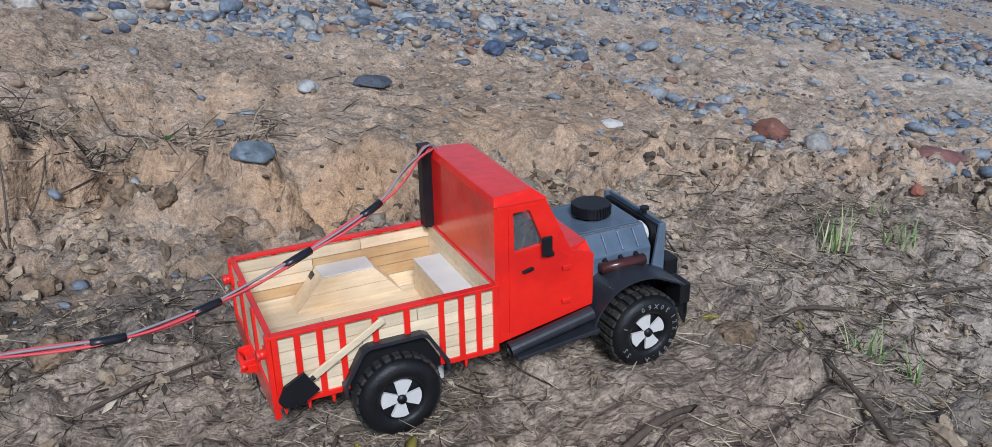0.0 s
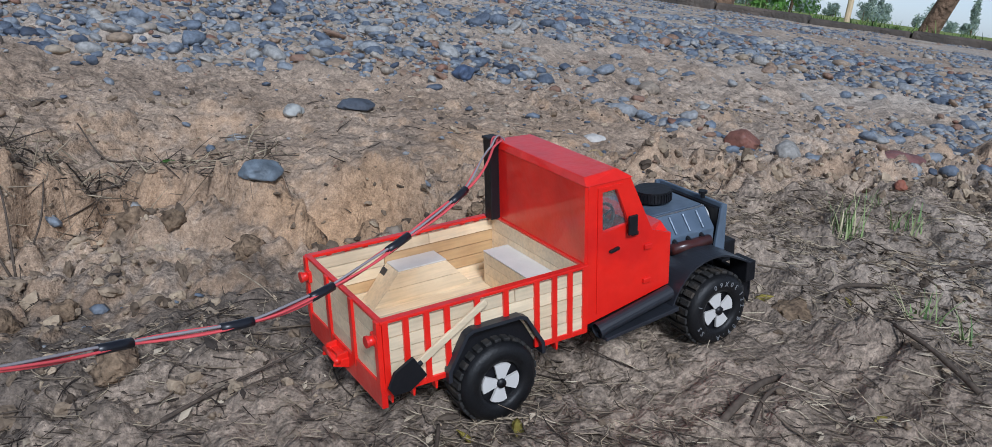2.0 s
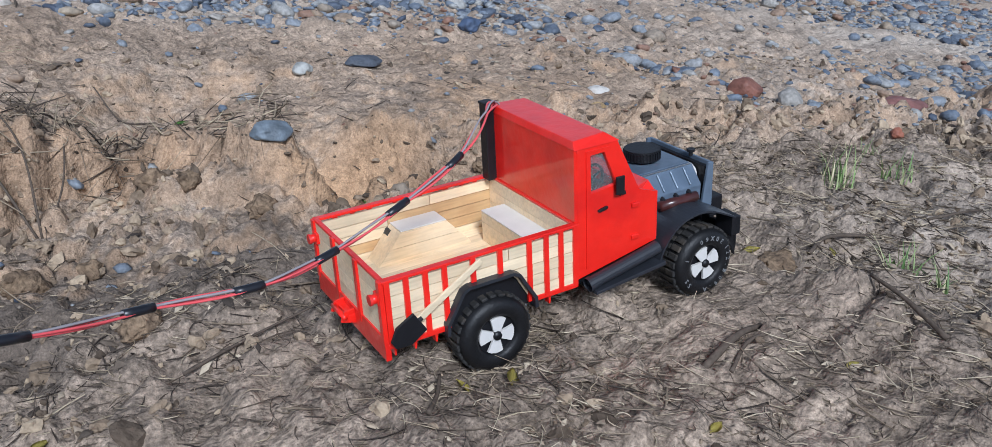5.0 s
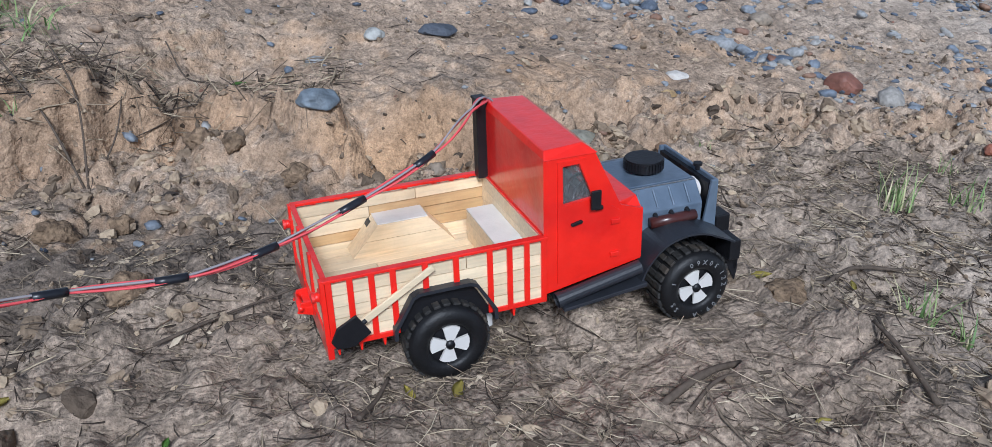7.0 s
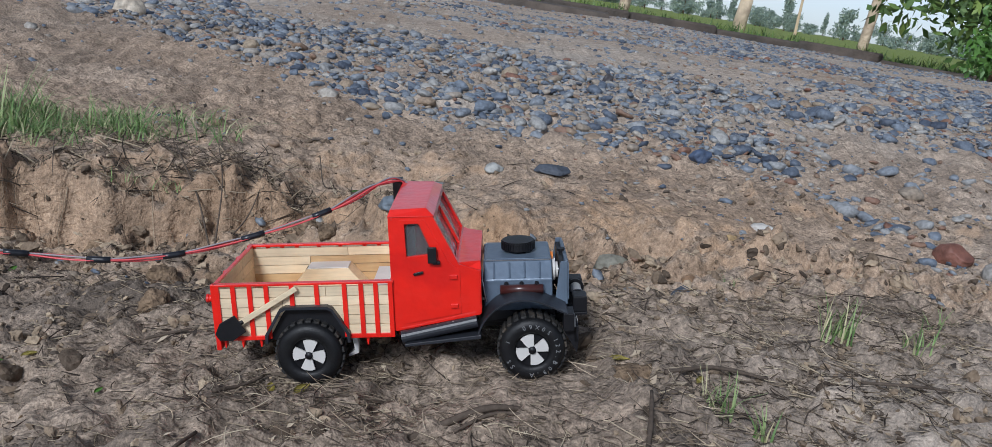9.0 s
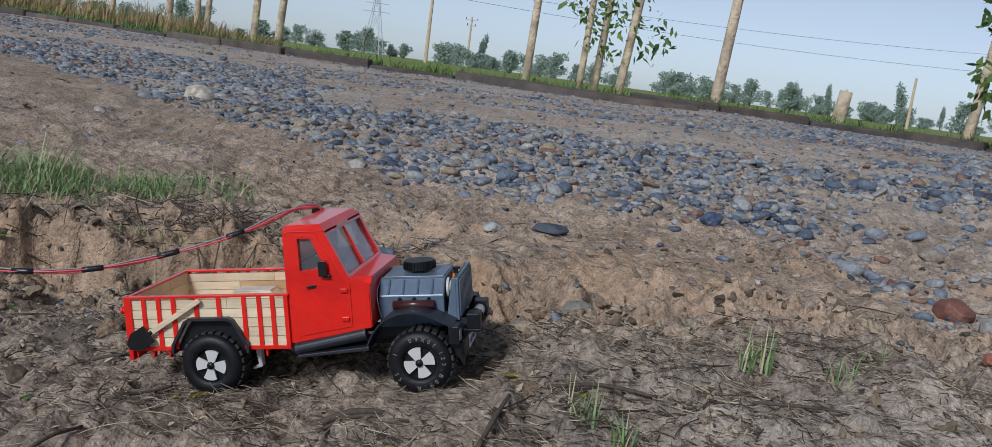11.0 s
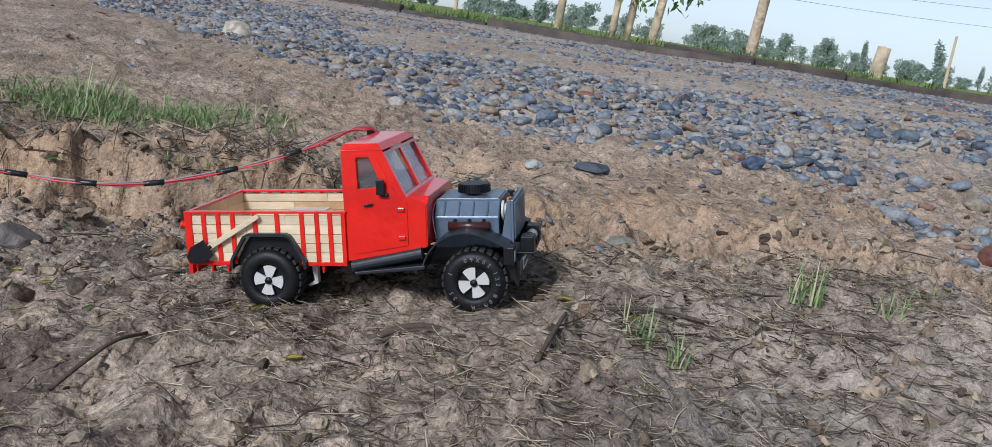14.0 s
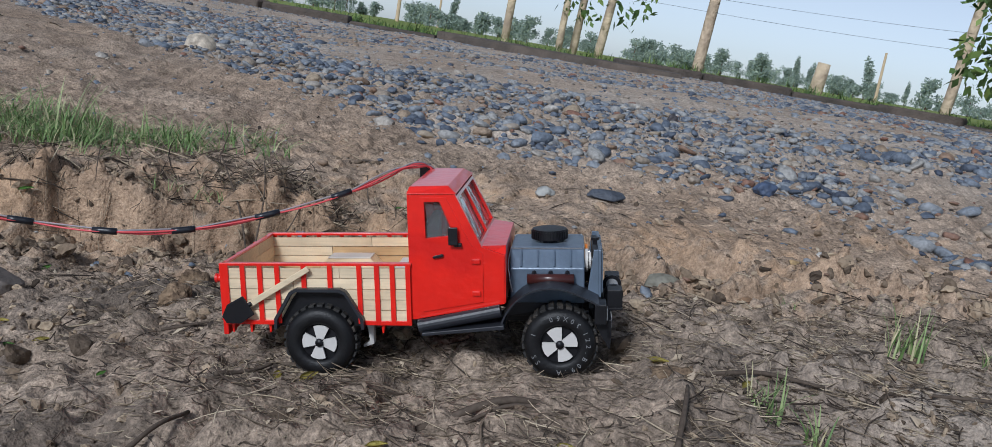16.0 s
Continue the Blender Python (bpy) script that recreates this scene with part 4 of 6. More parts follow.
def ramp_mat(name, stops, rough, source, bump=0.3, bump_scale=120.0, spread=0.2, scale=90.0, spec=0.4):
    """A surface that takes one of many colours by chance, piece by piece."""
    m = bpy.data.materials.new(name)
    m.use_nodes = True
    n, l = m.node_tree.nodes, m.node_tree.links
    b = n["Principled BSDF"]
    b.inputs["Roughness"].default_value, b.inputs["Specular IOR Level"].default_value = rough, spec
    g = n.new("ShaderNodeNewGeometry")
    src = g.outputs["Random Per Island"] if source == "island" else n.new("ShaderNodeObjectInfo").outputs["Random"]
    cr = n.new("ShaderNodeValToRGB")
    cr.color_ramp.interpolation = "LINEAR"
    while len(cr.color_ramp.elements) < len(stops):
        cr.color_ramp.elements.new(0.5)
    for e, (p, c) in zip(cr.color_ramp.elements, stops):
        e.position, e.color = p, (*c, 1)
    l.new(src, cr.inputs[0])
    t = n.new("ShaderNodeTexNoise")
    t.inputs["Scale"].default_value, t.inputs["Detail"].default_value = scale, 6
    l.new(g.outputs["Position"], t.inputs["Vector"])
    mr = n.new("ShaderNodeMapRange")
    mr.inputs["From Min"].default_value, mr.inputs["From Max"].default_value = 0.3, 0.7
    mr.inputs["To Min"].default_value, mr.inputs["To Max"].default_value = 1 - spread, 1 + spread
    l.new(t.outputs["Fac"], mr.inputs["Value"])
    h = n.new("ShaderNodeHueSaturation")
    l.new(cr.outputs[0], h.inputs["Color"]), l.new(mr.outputs[0], h.inputs["Value"])
    l.new(h.outputs[0], b.inputs["Base Color"])
    if bump:
        t2 = n.new("ShaderNodeTexNoise")
        t2.inputs["Scale"].default_value, t2.inputs["Detail"].default_value = bump_scale, 6
        l.new(g.outputs["Position"], t2.inputs["Vector"])
        bp = n.new("ShaderNodeBump")
        bp.inputs["Strength"].default_value, bp.inputs["Distance"].default_value = bump, 1 / bump_scale
        l.new(t2.outputs["Fac"], bp.inputs["Height"]), l.new(bp.outputs[0], b.inputs["Normal"])
    return m


STONE_STOPS = [(0.0, (0.05, 0.062, 0.09)), (0.25, (0.14, 0.168, 0.21)), (0.5, (0.215, 0.235, 0.26)), (0.72, (0.31, 0.3, 0.28)), (0.84, (0.25, 0.19, 0.13)), (0.9, (0.2, 0.1, 0.07)), (0.95, (0.3, 0.24, 0.17)), (1.0, (0.38, 0.36, 0.33))]
PEBBLE = ramp_mat("river_pebble", STONE_STOPS, 0.6, "island", 0.45, 140, 0.32, 110)
PEBBLE_ONE = ramp_mat("river_pebble_single", STONE_STOPS, 0.6, "object", 0.45, 140, 0.32, 110)
CLOD = ramp_mat("dry_clod", [(0, (0.07, 0.053, 0.04)), (0.5, (0.235, 0.176, 0.122)), (1, (0.44, 0.345, 0.24))], 0.9, "island", 0.6, 160, 0.25, 120, 0.2)
TWIG = ramp_mat("dead_twig", [(0, (0.035, 0.027, 0.023)), (0.45, (0.11, 0.085, 0.065)), (0.75, (0.26, 0.205, 0.145)), (1, (0.52, 0.43, 0.3))], 0.8, "island", 0.3, 300, 0.25, 200, 0.2)
STRAW = ramp_mat("pale_straw", [(0, (0.07, 0.055, 0.042)), (0.4, (0.2, 0.155, 0.11)), (0.75, (0.38, 0.31, 0.22)), (1, (0.6, 0.51, 0.37))], 0.8, "island", 0, spread=0.15, scale=200, spec=0.2)
CHIP = ramp_mat("leaf_litter", [(0, (0.045, 0.036, 0.03)), (0.4, (0.16, 0.125, 0.095)), (0.75, (0.32, 0.255, 0.185)), (1, (0.55, 0.46, 0.34))], 0.85, "island", 0.3, 200, 0.2, 100, 0.2)
EARTH = mat("fallen_earth", (0.24, 0.17, 0.11), 0.95, spread=0.35, scale=160, bump=0.8, bump_scale=170, second=(0.15, 0.105, 0.07), second_scale=60, per_object=0.2, spec=0.2)
TWIG_ONE = ramp_mat("dead_twig_single", [(0, (0.04, 0.031, 0.026)), (0.45, (0.12, 0.092, 0.07)), (0.75, (0.26, 0.205, 0.145)), (1, (0.5, 0.41, 0.29))], 0.8, "object", 0.3, 300, 0.25, 200, 0.2)
GRASS = ramp_mat("grass_blade", [(0, (0.09, 0.16, 0.05)), (0.5, (0.18, 0.29, 0.09)), (0.75, (0.3, 0.36, 0.16)), (1, (0.5, 0.43, 0.27))], 0.6, "island", 0, spread=0.15)
GREEN_LEAF = mat("fresh_leaf", (0.12, 0.26, 0.05), 0.5, spread=0.15, per_object=0.25)
YELLOW_LEAF = mat("yellow_leaf", (0.5, 0.42, 0.1), 0.55, spread=0.15, per_object=0.2)
CANOPY = ramp_mat("tree_leaf", [(0, (0.045, 0.085, 0.025)), (0.6, (0.1, 0.175, 0.045)), (1, (0.22, 0.3, 0.07))], 0.6, "island", 0, spread=0.15, scale=3)
# haze of the distance is put into this leaf colour, paler and bluer
HAZED_CANOPY = ramp_mat("haze_paled_leaf", [(0, (0.19, 0.25, 0.23)), (0.6, (0.26, 0.33, 0.27)), (1, (0.36, 0.42, 0.3))], 0.8, "island", 0, spread=0.1, scale=1)
ROOT = ramp_mat("dry_root", [(0, (0.07, 0.052, 0.04)), (0.4, (0.2, 0.155, 0.11)), (1, (0.42, 0.34, 0.24))], 0.85, "island", 0.2, 300, 0.2, 150, 0.2)
STRAW_GRASS = ramp_mat("dry_grass", [(0, (0.22, 0.15, 0.07)), (0.7, (0.38, 0.27, 0.13)), (1, (0.2, 0.22, 0.08))], 0.8, "island", 0)
PALE_BARK = mat("limewashed_bark", (0.6, 0.48, 0.33), 0.85, spread=0.18, scale=6, bump=0.5, bump_scale=14, second=(0.4, 0.31, 0.22), second_scale=2)
DARK_BARK = mat("rough_bark", (0.16, 0.1, 0.06), 0.9, spread=0.3, scale=9, bump=0.8, bump_scale=12)
CONCRETE = mat("weathered_kerb", (0.1, 0.08, 0.065), 0.9, spread=0.3, scale=4, bump=0.5, bump_scale=25, per_object=0.25, second=(0.07, 0.06, 0.05), second_scale=1.5)
POLE = mat("concrete_pole", (0.55, 0.42, 0.27), 0.85, spread=0.1, scale=3)
METAL = mat("galvanised_steel", (0.5, 0.52, 0.55), 0.6, 0.1)


def pebble_shape(sub, seed, rough=0.14, flat=0.62, facets=0):
    bm = bmesh.new()
    bmesh.ops.create_icosphere(bm, subdivisions=sub, radius=1)
    off = Vector((seed * 3.7, seed * 1.9, -seed * 2.3))
    for v in bm.verts:
        d = 1 + rough * 1.6 * noise.noise(v.co * 0.9 + off) + rough * 0.8 * noise.noise(v.co * 2.1 - off)
        v.co = Vector((v.co.x * d, v.co.y * d * 0.78, v.co.z * d * flat))
    cut = random.Random(seed * 13 + sub)
    for _ in range(facets):
        u = Vector((cut.gauss(0, 1), cut.gauss(0, 1), cut.gauss(0, 0.8))).normalized()
        top = max(v.co.dot(u) for v in bm.verts) * cut.uniform(0.68, 0.85)
        for v in bm.verts:
            over = v.co.dot(u) - top
            if over > 0:
                v.co -= u * over * 0.92
    vs = np.array([v.co[:] for v in bm.verts])
    fs = np.array([[v.index for v in f.verts] for f in bm.faces])
    bm.free()
    return vs, fs


def mesh_from(name, vs, fs, material, smooth=True):
    me = bpy.data.meshes.new(name)
    k = fs.shape[1]
    me.vertices.add(len(vs)), me.loops.add(fs.size), me.polygons.add(len(fs))
    me.vertices.foreach_set("co", np.ascontiguousarray(vs, np.float32).ravel())
    me.loops.foreach_set("vertex_index", np.ascontiguousarray(fs, np.int32).ravel())
    me.polygons.foreach_set("loop_start", np.arange(len(fs), dtype=np.int32) * k)
    me.polygons.foreach_set("use_smooth", np.full(len(fs), smooth))
    me.update(), me.validate()
    me.materials.append(material)
    return me


def turns(n, tilt):
    """Random turns: about z at will, then a tilt of up to that many radians."""
    a, b, c = RND.uniform(0, 2 * math.pi, n), RND.normal(0, tilt, n), RND.normal(0, tilt, n)
    ca, sa, cb, sb, cc, sc = np.cos(a), np.sin(a), np.cos(b), np.sin(b), np.cos(c), np.sin(c)
    rz = np.zeros((n, 3, 3)); rz[:, 0, 0] = ca; rz[:, 0, 1] = -sa; rz[:, 1, 0] = sa; rz[:, 1, 1] = ca; rz[:, 2, 2] = 1
    rx = np.zeros((n, 3, 3)); rx[:, 0, 0] = 1; rx[:, 1, 1] = cb; rx[:, 1, 2] = -sb; rx[:, 2, 1] = sb; rx[:, 2, 2] = cb
    ry = np.zeros((n, 3, 3)); ry[:, 1, 1] = 1; ry[:, 0, 0] = cc; ry[:, 0, 2] = sc; ry[:, 2, 0] = -sc; ry[:, 2, 2] = cc
    return rx @ ry @ rz


def scatter(name, shapes, place, size, rot, material, label, category, smooth=True):
    """Many small pieces joined into one object of kind stuff. size: (n, 3)."""
    allv, allf, base = [], [], 0
    pick = np.arange(len(place)) % len(shapes)
    for s, (vs, fs) in enumerate(shapes):
        w = np.where(pick == s)[0]
        if not len(w):
            continue
        v = np.einsum("nij,nkj->nki", rot[w], vs[None] * size[w][:, None]) + place[w][:, None]
        f = fs[None] + (np.arange(len(w)) * len(vs))[:, None, None] + base
        allv.append(v.reshape(-1, 3)), allf.append(f.reshape(-1, fs.shape[1]))
        base += len(w) * len(vs)
    return tagged(new(name, mesh_from(name, np.concatenate(allv), np.concatenate(allf), material, smooth)), label, category, kind="stuff")


def grounded(x, y, lift=0.0):
    return np.stack([x, y, height(x, y) + lift], -1)


HI = [pebble_shape(4, s, 0.2, 0.55, 5) for s in range(4)]
MID = [pebble_shape(2, s + 9, 0.26, (0.3, 0.42, 0.55)[s % 3], 5 + s % 4) for s in range(14)]
LOW = [pebble_shape(1, s + 20, 0.3, 0.42, 2) for s in range(6)]


def stone_points(n, xr, yr, dense):
    x, y = RND.uniform(*xr, n), RND.uniform(*yr, n)
    d = y - stone_edge(x)
    patch = fbm(x * 0.45 + 0.2 * y, y, 0.55, 77, 3)
    band = step(-0.12, 0.14, d) * np.clip(0.5 + 1.5 * patch, 0.05, 1.3) * dense
    band = band + 0.6 * np.exp(-((d - 0.14) / 0.14) ** 2)
    keep = (RND.uniform(0, 1, n) < band) & (y < kerb_y(x) - 0.3)
    return x[keep], y[keep]


def build_stones():
    # the nearest stones singly, the rest joined
    x, y = stone_points(46000, (-1.4, 2.9), (0.1, 3.0), 1.0)
    r = 0.0026 + 0.0074 * RND.gamma(1.0, 0.85, len(x))
    r = np.clip(r, 0.003, 0.036)
    order = np.argsort(-r + 0.02 * np.hypot(x - 0.9, y - 0.9))
    big = order[:300]
    rest_i = order[300:]
    meshes = [mesh_from("stone", v, f, PEBBLE_ONE) for v, f in MID]
    for i in big:
        o = new("stone", meshes[i % len(meshes)])
        o.parent = ground
        o.matrix_basis = Matrix.Translation((x[i], y[i], rest(x[i], y[i]) + r[i] * 0.12)) @ pose(0, 0, 0, RND.normal(0, 14), RND.normal(0, 14), RND.uniform(0, 360)) @ Matrix.Diagonal((r[i], r[i], r[i], 1))
    rr = r[rest_i]
    scatter("gravel", MID, grounded(x[rest_i], y[rest_i]) + np.stack([0 * rr, 0 * rr, rr * 0.1], -1), np.repeat(rr[:, None], 3, 1), turns(len(rr), 0.25), PEBBLE, "blue-grey river gravel over the flat", "gravel")
    x1, y1 = stone_points(62000, (-4, 7), (2.6, 6.0), 0.9)
    x2, y2 = stone_points(34000, (2.6, 7), (-0.6, 3.0), 0.9)
    x3, y3 = stone_points(80000, (-14, 12), (5.8, 12.5), 0.8)
    x, y = np.r_[x1, x2, x3], np.r_[y1, y2, y3]
    r = np.clip(0.006 + 0.008 * RND.gamma(1.2, 0.85, len(x)), 0.006, 0.045)
    ico = LOW
    ob = scatter("far_gravel", ico, grounded(x, y) + np.stack([0 * r, 0 * r, r * 0.05], -1), np.repeat(r[:, None], 3, 1), turns(len(r), 0.2), PEBBLE, "distant grey river gravel", "gravel")
    # loose small pebbles on the bank and in the gully
    n = 1500
    x, y = RND.uniform(-1.6, 1.6, n), RND.uniform(0.35, 3.2, n)
    r = 0.002 + 0.0035 * RND.gamma(1.5, 0.8, n)
    scatter("pebbles", LOW, grounded(x, y) + np.stack([0 * r, 0 * r, r * 0.2], -1), np.repeat(r[:, None], 3, 1), turns(n, 0.3), PEBBLE, "small loose pebbles on the mud", "pebbles")


def river_stone(x, y, rx, ry, rz, color, turn, label, tilt=0, shape=0, sink=0.25):
    m = mat("stone_" + label.split()[0], color, 0.6, spread=0.22, scale=70, bump=0.35, bump_scale=160, second=tuple(c * 0.6 for c in color), second_scale=40, second_mix=(0.5, 0.7))
    v, f = HI[shape % 4]
    o = new("river_stone", mesh_from("river_stone", v * np.array([rx, ry / 0.78, rz / 0.62]), f, m))
    o.matrix_world = Matrix.Translation((x, y, rest(x, y) + rz * (0.5 - sink))) @ pose(0, 0, 0, tilt, 0, turn)
    return tagged(o, label, "stone", group="river stones")


def build_hero_stones():
    river_stone(0.008, 0.676, 0.033, 0.022, 0.017, (0.15, 0.18, 0.21), 10, "smooth blue-grey stone on the bank edge", 6, 1, 0.1)
    river_stone(0.295, 1.034, 0.042, 0.02, 0.013, (0.07, 0.08, 0.1), 15, "long dark flat stone in sand", 4, 1)
    river_stone(0.174, 1.024, 0.022, 0.017, 0.015, (0.33, 0.33, 0.31), 40, "small pale grey round stone", 0, 2)
    river_stone(0.690, 0.815, 0.025, 0.018, 0.012, (0.5, 0.47, 0.43), -20, "white flat stone at the gravel edge", 8, 3, 0.1)
    river_stone(0.381, 0.562, 0.034, 0.024, 0.024, (0.2, 0.19, 0.15), -15, "speckled grey-brown stone under the bank", 0, 1, 0.1)
    river_stone(0.476, 0.442, 0.021, 0.016, 0.018, (0.075, 0.085, 0.105), 30, "angular dark blue stone in the mud", 20, 2, 0.1)
    river_stone(0.139, 0.455, 0.02, 0.014, 0.012, (0.08, 0.1, 0.14), 20, "dark blue stone half in mud", 10, 3)
    river_stone(0.600, 0.689, 0.017, 0.013, 0.011, (0.42, 0.29, 0.14), 0, "small ochre stone by the gully", 0, 0)
    river_stone(0.497, 0.515, 0.02, 0.012, 0.01, (0.26, 0.16, 0.09), 60, "brown wet pebble in mud", 0, 1)
    river_stone(1.043, 0.775, 0.036, 0.024, 0.028, (0.2, 0.085, 0.06), -35, "rust-red broken brick stone", 25, 2, 0.1)
    river_stone(1.274, 0.579, 0.075, 0.038, 0.028, (0.19, 0.085, 0.075), -10, "large flat red-brown stone", 5, 3, 0.15)
    river_stone(1.162, 0.638, 0.036, 0.03, 0.022, (0.13, 0.17, 0.23), 0, "blue river stone with flat top", 0, 0)
    river_stone(1.405, 0.460, 0.045, 0.032, 0.034, (0.24, 0.1, 0.07), 50, "red angular rubble stone", 20, 2, 0.0)
    river_stone(0.924, 0.324, 0.013, 0.010, 0.011, (0.28, 0.1, 0.06), 10, "small red brick lump", 0, 1, 0.1)
    river_stone(-0.547, 0.327, 0.045, 0.033, 0.028, (0.13, 0.11, 0.095), 20, "half buried muddy stone in the track", 0, 2, 0.2)
    river_stone(-1.204, 2.551, 0.06, 0.045, 0.05, (0.5, 0.43, 0.34), 30, "pale cream angular stone on the flat", 12, 1, 0.0)
    river_stone(0.663, 1.291, 0.028, 0.022, 0.02, (0.07, 0.1, 0.17), 10, "deep blue cobble in gravel", 10, 3, 0.0)
    river_stone(0.533, 2.269, 0.02, 0.016, 0.034, (0.06, 0.055, 0.06), 10, "upright dark pointed stone", 10, 3, 0.0)
    river_stone(-0.941, 0.454, 0.028, 0.02, 0.02, (0.32, 0.25, 0.18), 10, "pale lump of hard mud", 10, 0, 0.0)
    river_stone(0.149, 0.524, 0.016, 0.012, 0.012, (0.25, 0.2, 0.15), 80, "tan stone in the hollow", 0, 0, 0.1)


def clod_thing(x, y, r, seed, label):
    v, f = pebble_shape(4, seed, 0.3, 0.85)
    d = np.array([noise.noise(Vector(p) * 4.2) * 0.16 + noise.noise(Vector(p) * 9) * 0.09 for p in v])
    o = new("mud_clod", mesh_from("mud_clod", v * (1 + d[:, None]) * r, f, EARTH, True))
    o.matrix_world = Matrix.Translation((x, y, rest(x, y) + r * 0.45))
    tagged(o, label, "clod", group="mud clods")


def build_clods():
    clod_thing(-0.332, 0.512, 0.024, 3, "crumbly brown mud clod on the track")
    clod_thing(-0.255, 0.535, 0.015, 5, "broken brown mud clod beside a larger one")
    clod_thing(-0.245, 0.238, 0.02, 11, "dark lump of churned mud")
    clod_thing(0.207, 0.564, 0.022, 6, "tan clod fallen from the bank")
    clod_thing(0.243, 0.541, 0.016, 8, "tan clod fallen from the bank")
    for x, y, r, k in ((0.393, 0.608, 0.022, 21), (0.443, 0.627, 0.018, 22), (0.485, 0.634, 0.013, 23), (0.273, 0.574, 0.018, 24), (0.185, 0.547, 0.013, 25), (0.318, 0.598, 0.014, 26), (-0.149, 0.713, 0.022, 27), (-0.108, 0.674, 0.016, 28), (-0.495, 0.649, 0.018, 29), (0.544, 0.612, 0.016, 30)):
        clod_thing(x, y, r, k, "tan clod fallen from the bank")
    clod_thing(-0.994, 0.419, 0.03, 9, "pale clod at the bank foot")
    clod_thing(-0.031, 0.575, 0.02, 14, "tan clod fallen from the bank")
    slab_v, slab_f = pebble_shape(4, 31, 0.4, 0.4)
    slab_v = slab_v * (1 + np.array([noise.noise(Vector(p) * 5) * 0.2 for p in slab_v])[:, None]) * np.array([0.03, 0.02, 0.016])
    o = new("mud_slab", mesh_from("mud_slab", slab_v, slab_f, EARTH))
    o.matrix_world = Matrix.Translation((0.335, 0.012, rest(0.335, 0.012) + 0.003)) @ pose(0, 0, 0, 8, -6, 20)
    tagged(o, "crumbling pale slab of dried mud", "clod")
    n = 34000
    x, y = RND.uniform(-1.2, 1.5, n), RND.uniform(-0.5, 1.15, n)
    foot = np.interp(x, [-0.969, -0.372, 0.0503, 0.569, 1.19], [0.452, 0.657, 0.518, 0.551, 0.279])
    want = 0.35 + 0.45 * bump_at(x, y, 0.843, 0.382, 0.4, 0.3) + 0.65 * np.exp(-((y - foot - 0.03) / 0.1) ** 2)
    want = want * (0.45 + 0.8 * np.clip(fbm(x, y, 0.2, 90, 3), -0.4, 1)) * (1 - 0.92 * np.clip(1.4 * bump_at(x, y, 0.48, 0.82, 0.36, 0.17), 0, 1))
    keep = RND.uniform(0, 1, n) < want
    x, y = x[keep], y[keep]
    r = 0.0014 + 0.0024 * RND.gamma(1.4, 1.0, len(x)) * (0.7 + 0.8 * np.exp(-((y - np.interp(x, [-0.969, -0.372, 0.0503, 0.569, 1.19], [0.452, 0.657, 0.518, 0.551, 0.279])) / 0.1) ** 2))
    r = np.clip(0.95 * r, 0.001, 0.015)
    lumps = [pebble_shape(2, 70 + s, 0.5, 0.6) for s in range(8)]
    size = r[:, None] * RND.uniform(0.7, 1.3, (len(r), 3))
    scatter("mud_crumbs", lumps, grounded(x, y) + np.stack([0 * r, 0 * r, r * 0.1], -1), size, turns(len(r), 0.6), CLOD, "crumbs of dry mud", "mud crumbs", False)


def twig_shape(seed):
    """A thin bent stick of unit length along x."""
    rs = np.random.RandomState(seed)
    vs, fs = [], []
    k = 5
    bend, lift, kink = rs.normal(0, 0.09), rs.normal(0, 0.05), rs.normal(0, 0.12)
    for i in range(k):
        t = i / (k - 1) - 0.5
        c = np.array([t, bend * (4 * t * t - 0.5) + kink * max(0, t), lift * (4 * t * t - 0.5)])
        for a in (0, 2.1, 4.2):
            vs.append(c + np.array([0, math.cos(a), math.sin(a)]) * 0.02 * (1.1 - abs(t)))
    for i in range(k - 1):
        for j in range(3):
            a, b = i * 3 + j, i * 3 + (j + 1) % 3
            fs += [(a, b, b + 3), (a, b + 3, a + 3)]
    return np.array(vs), np.array(fs)


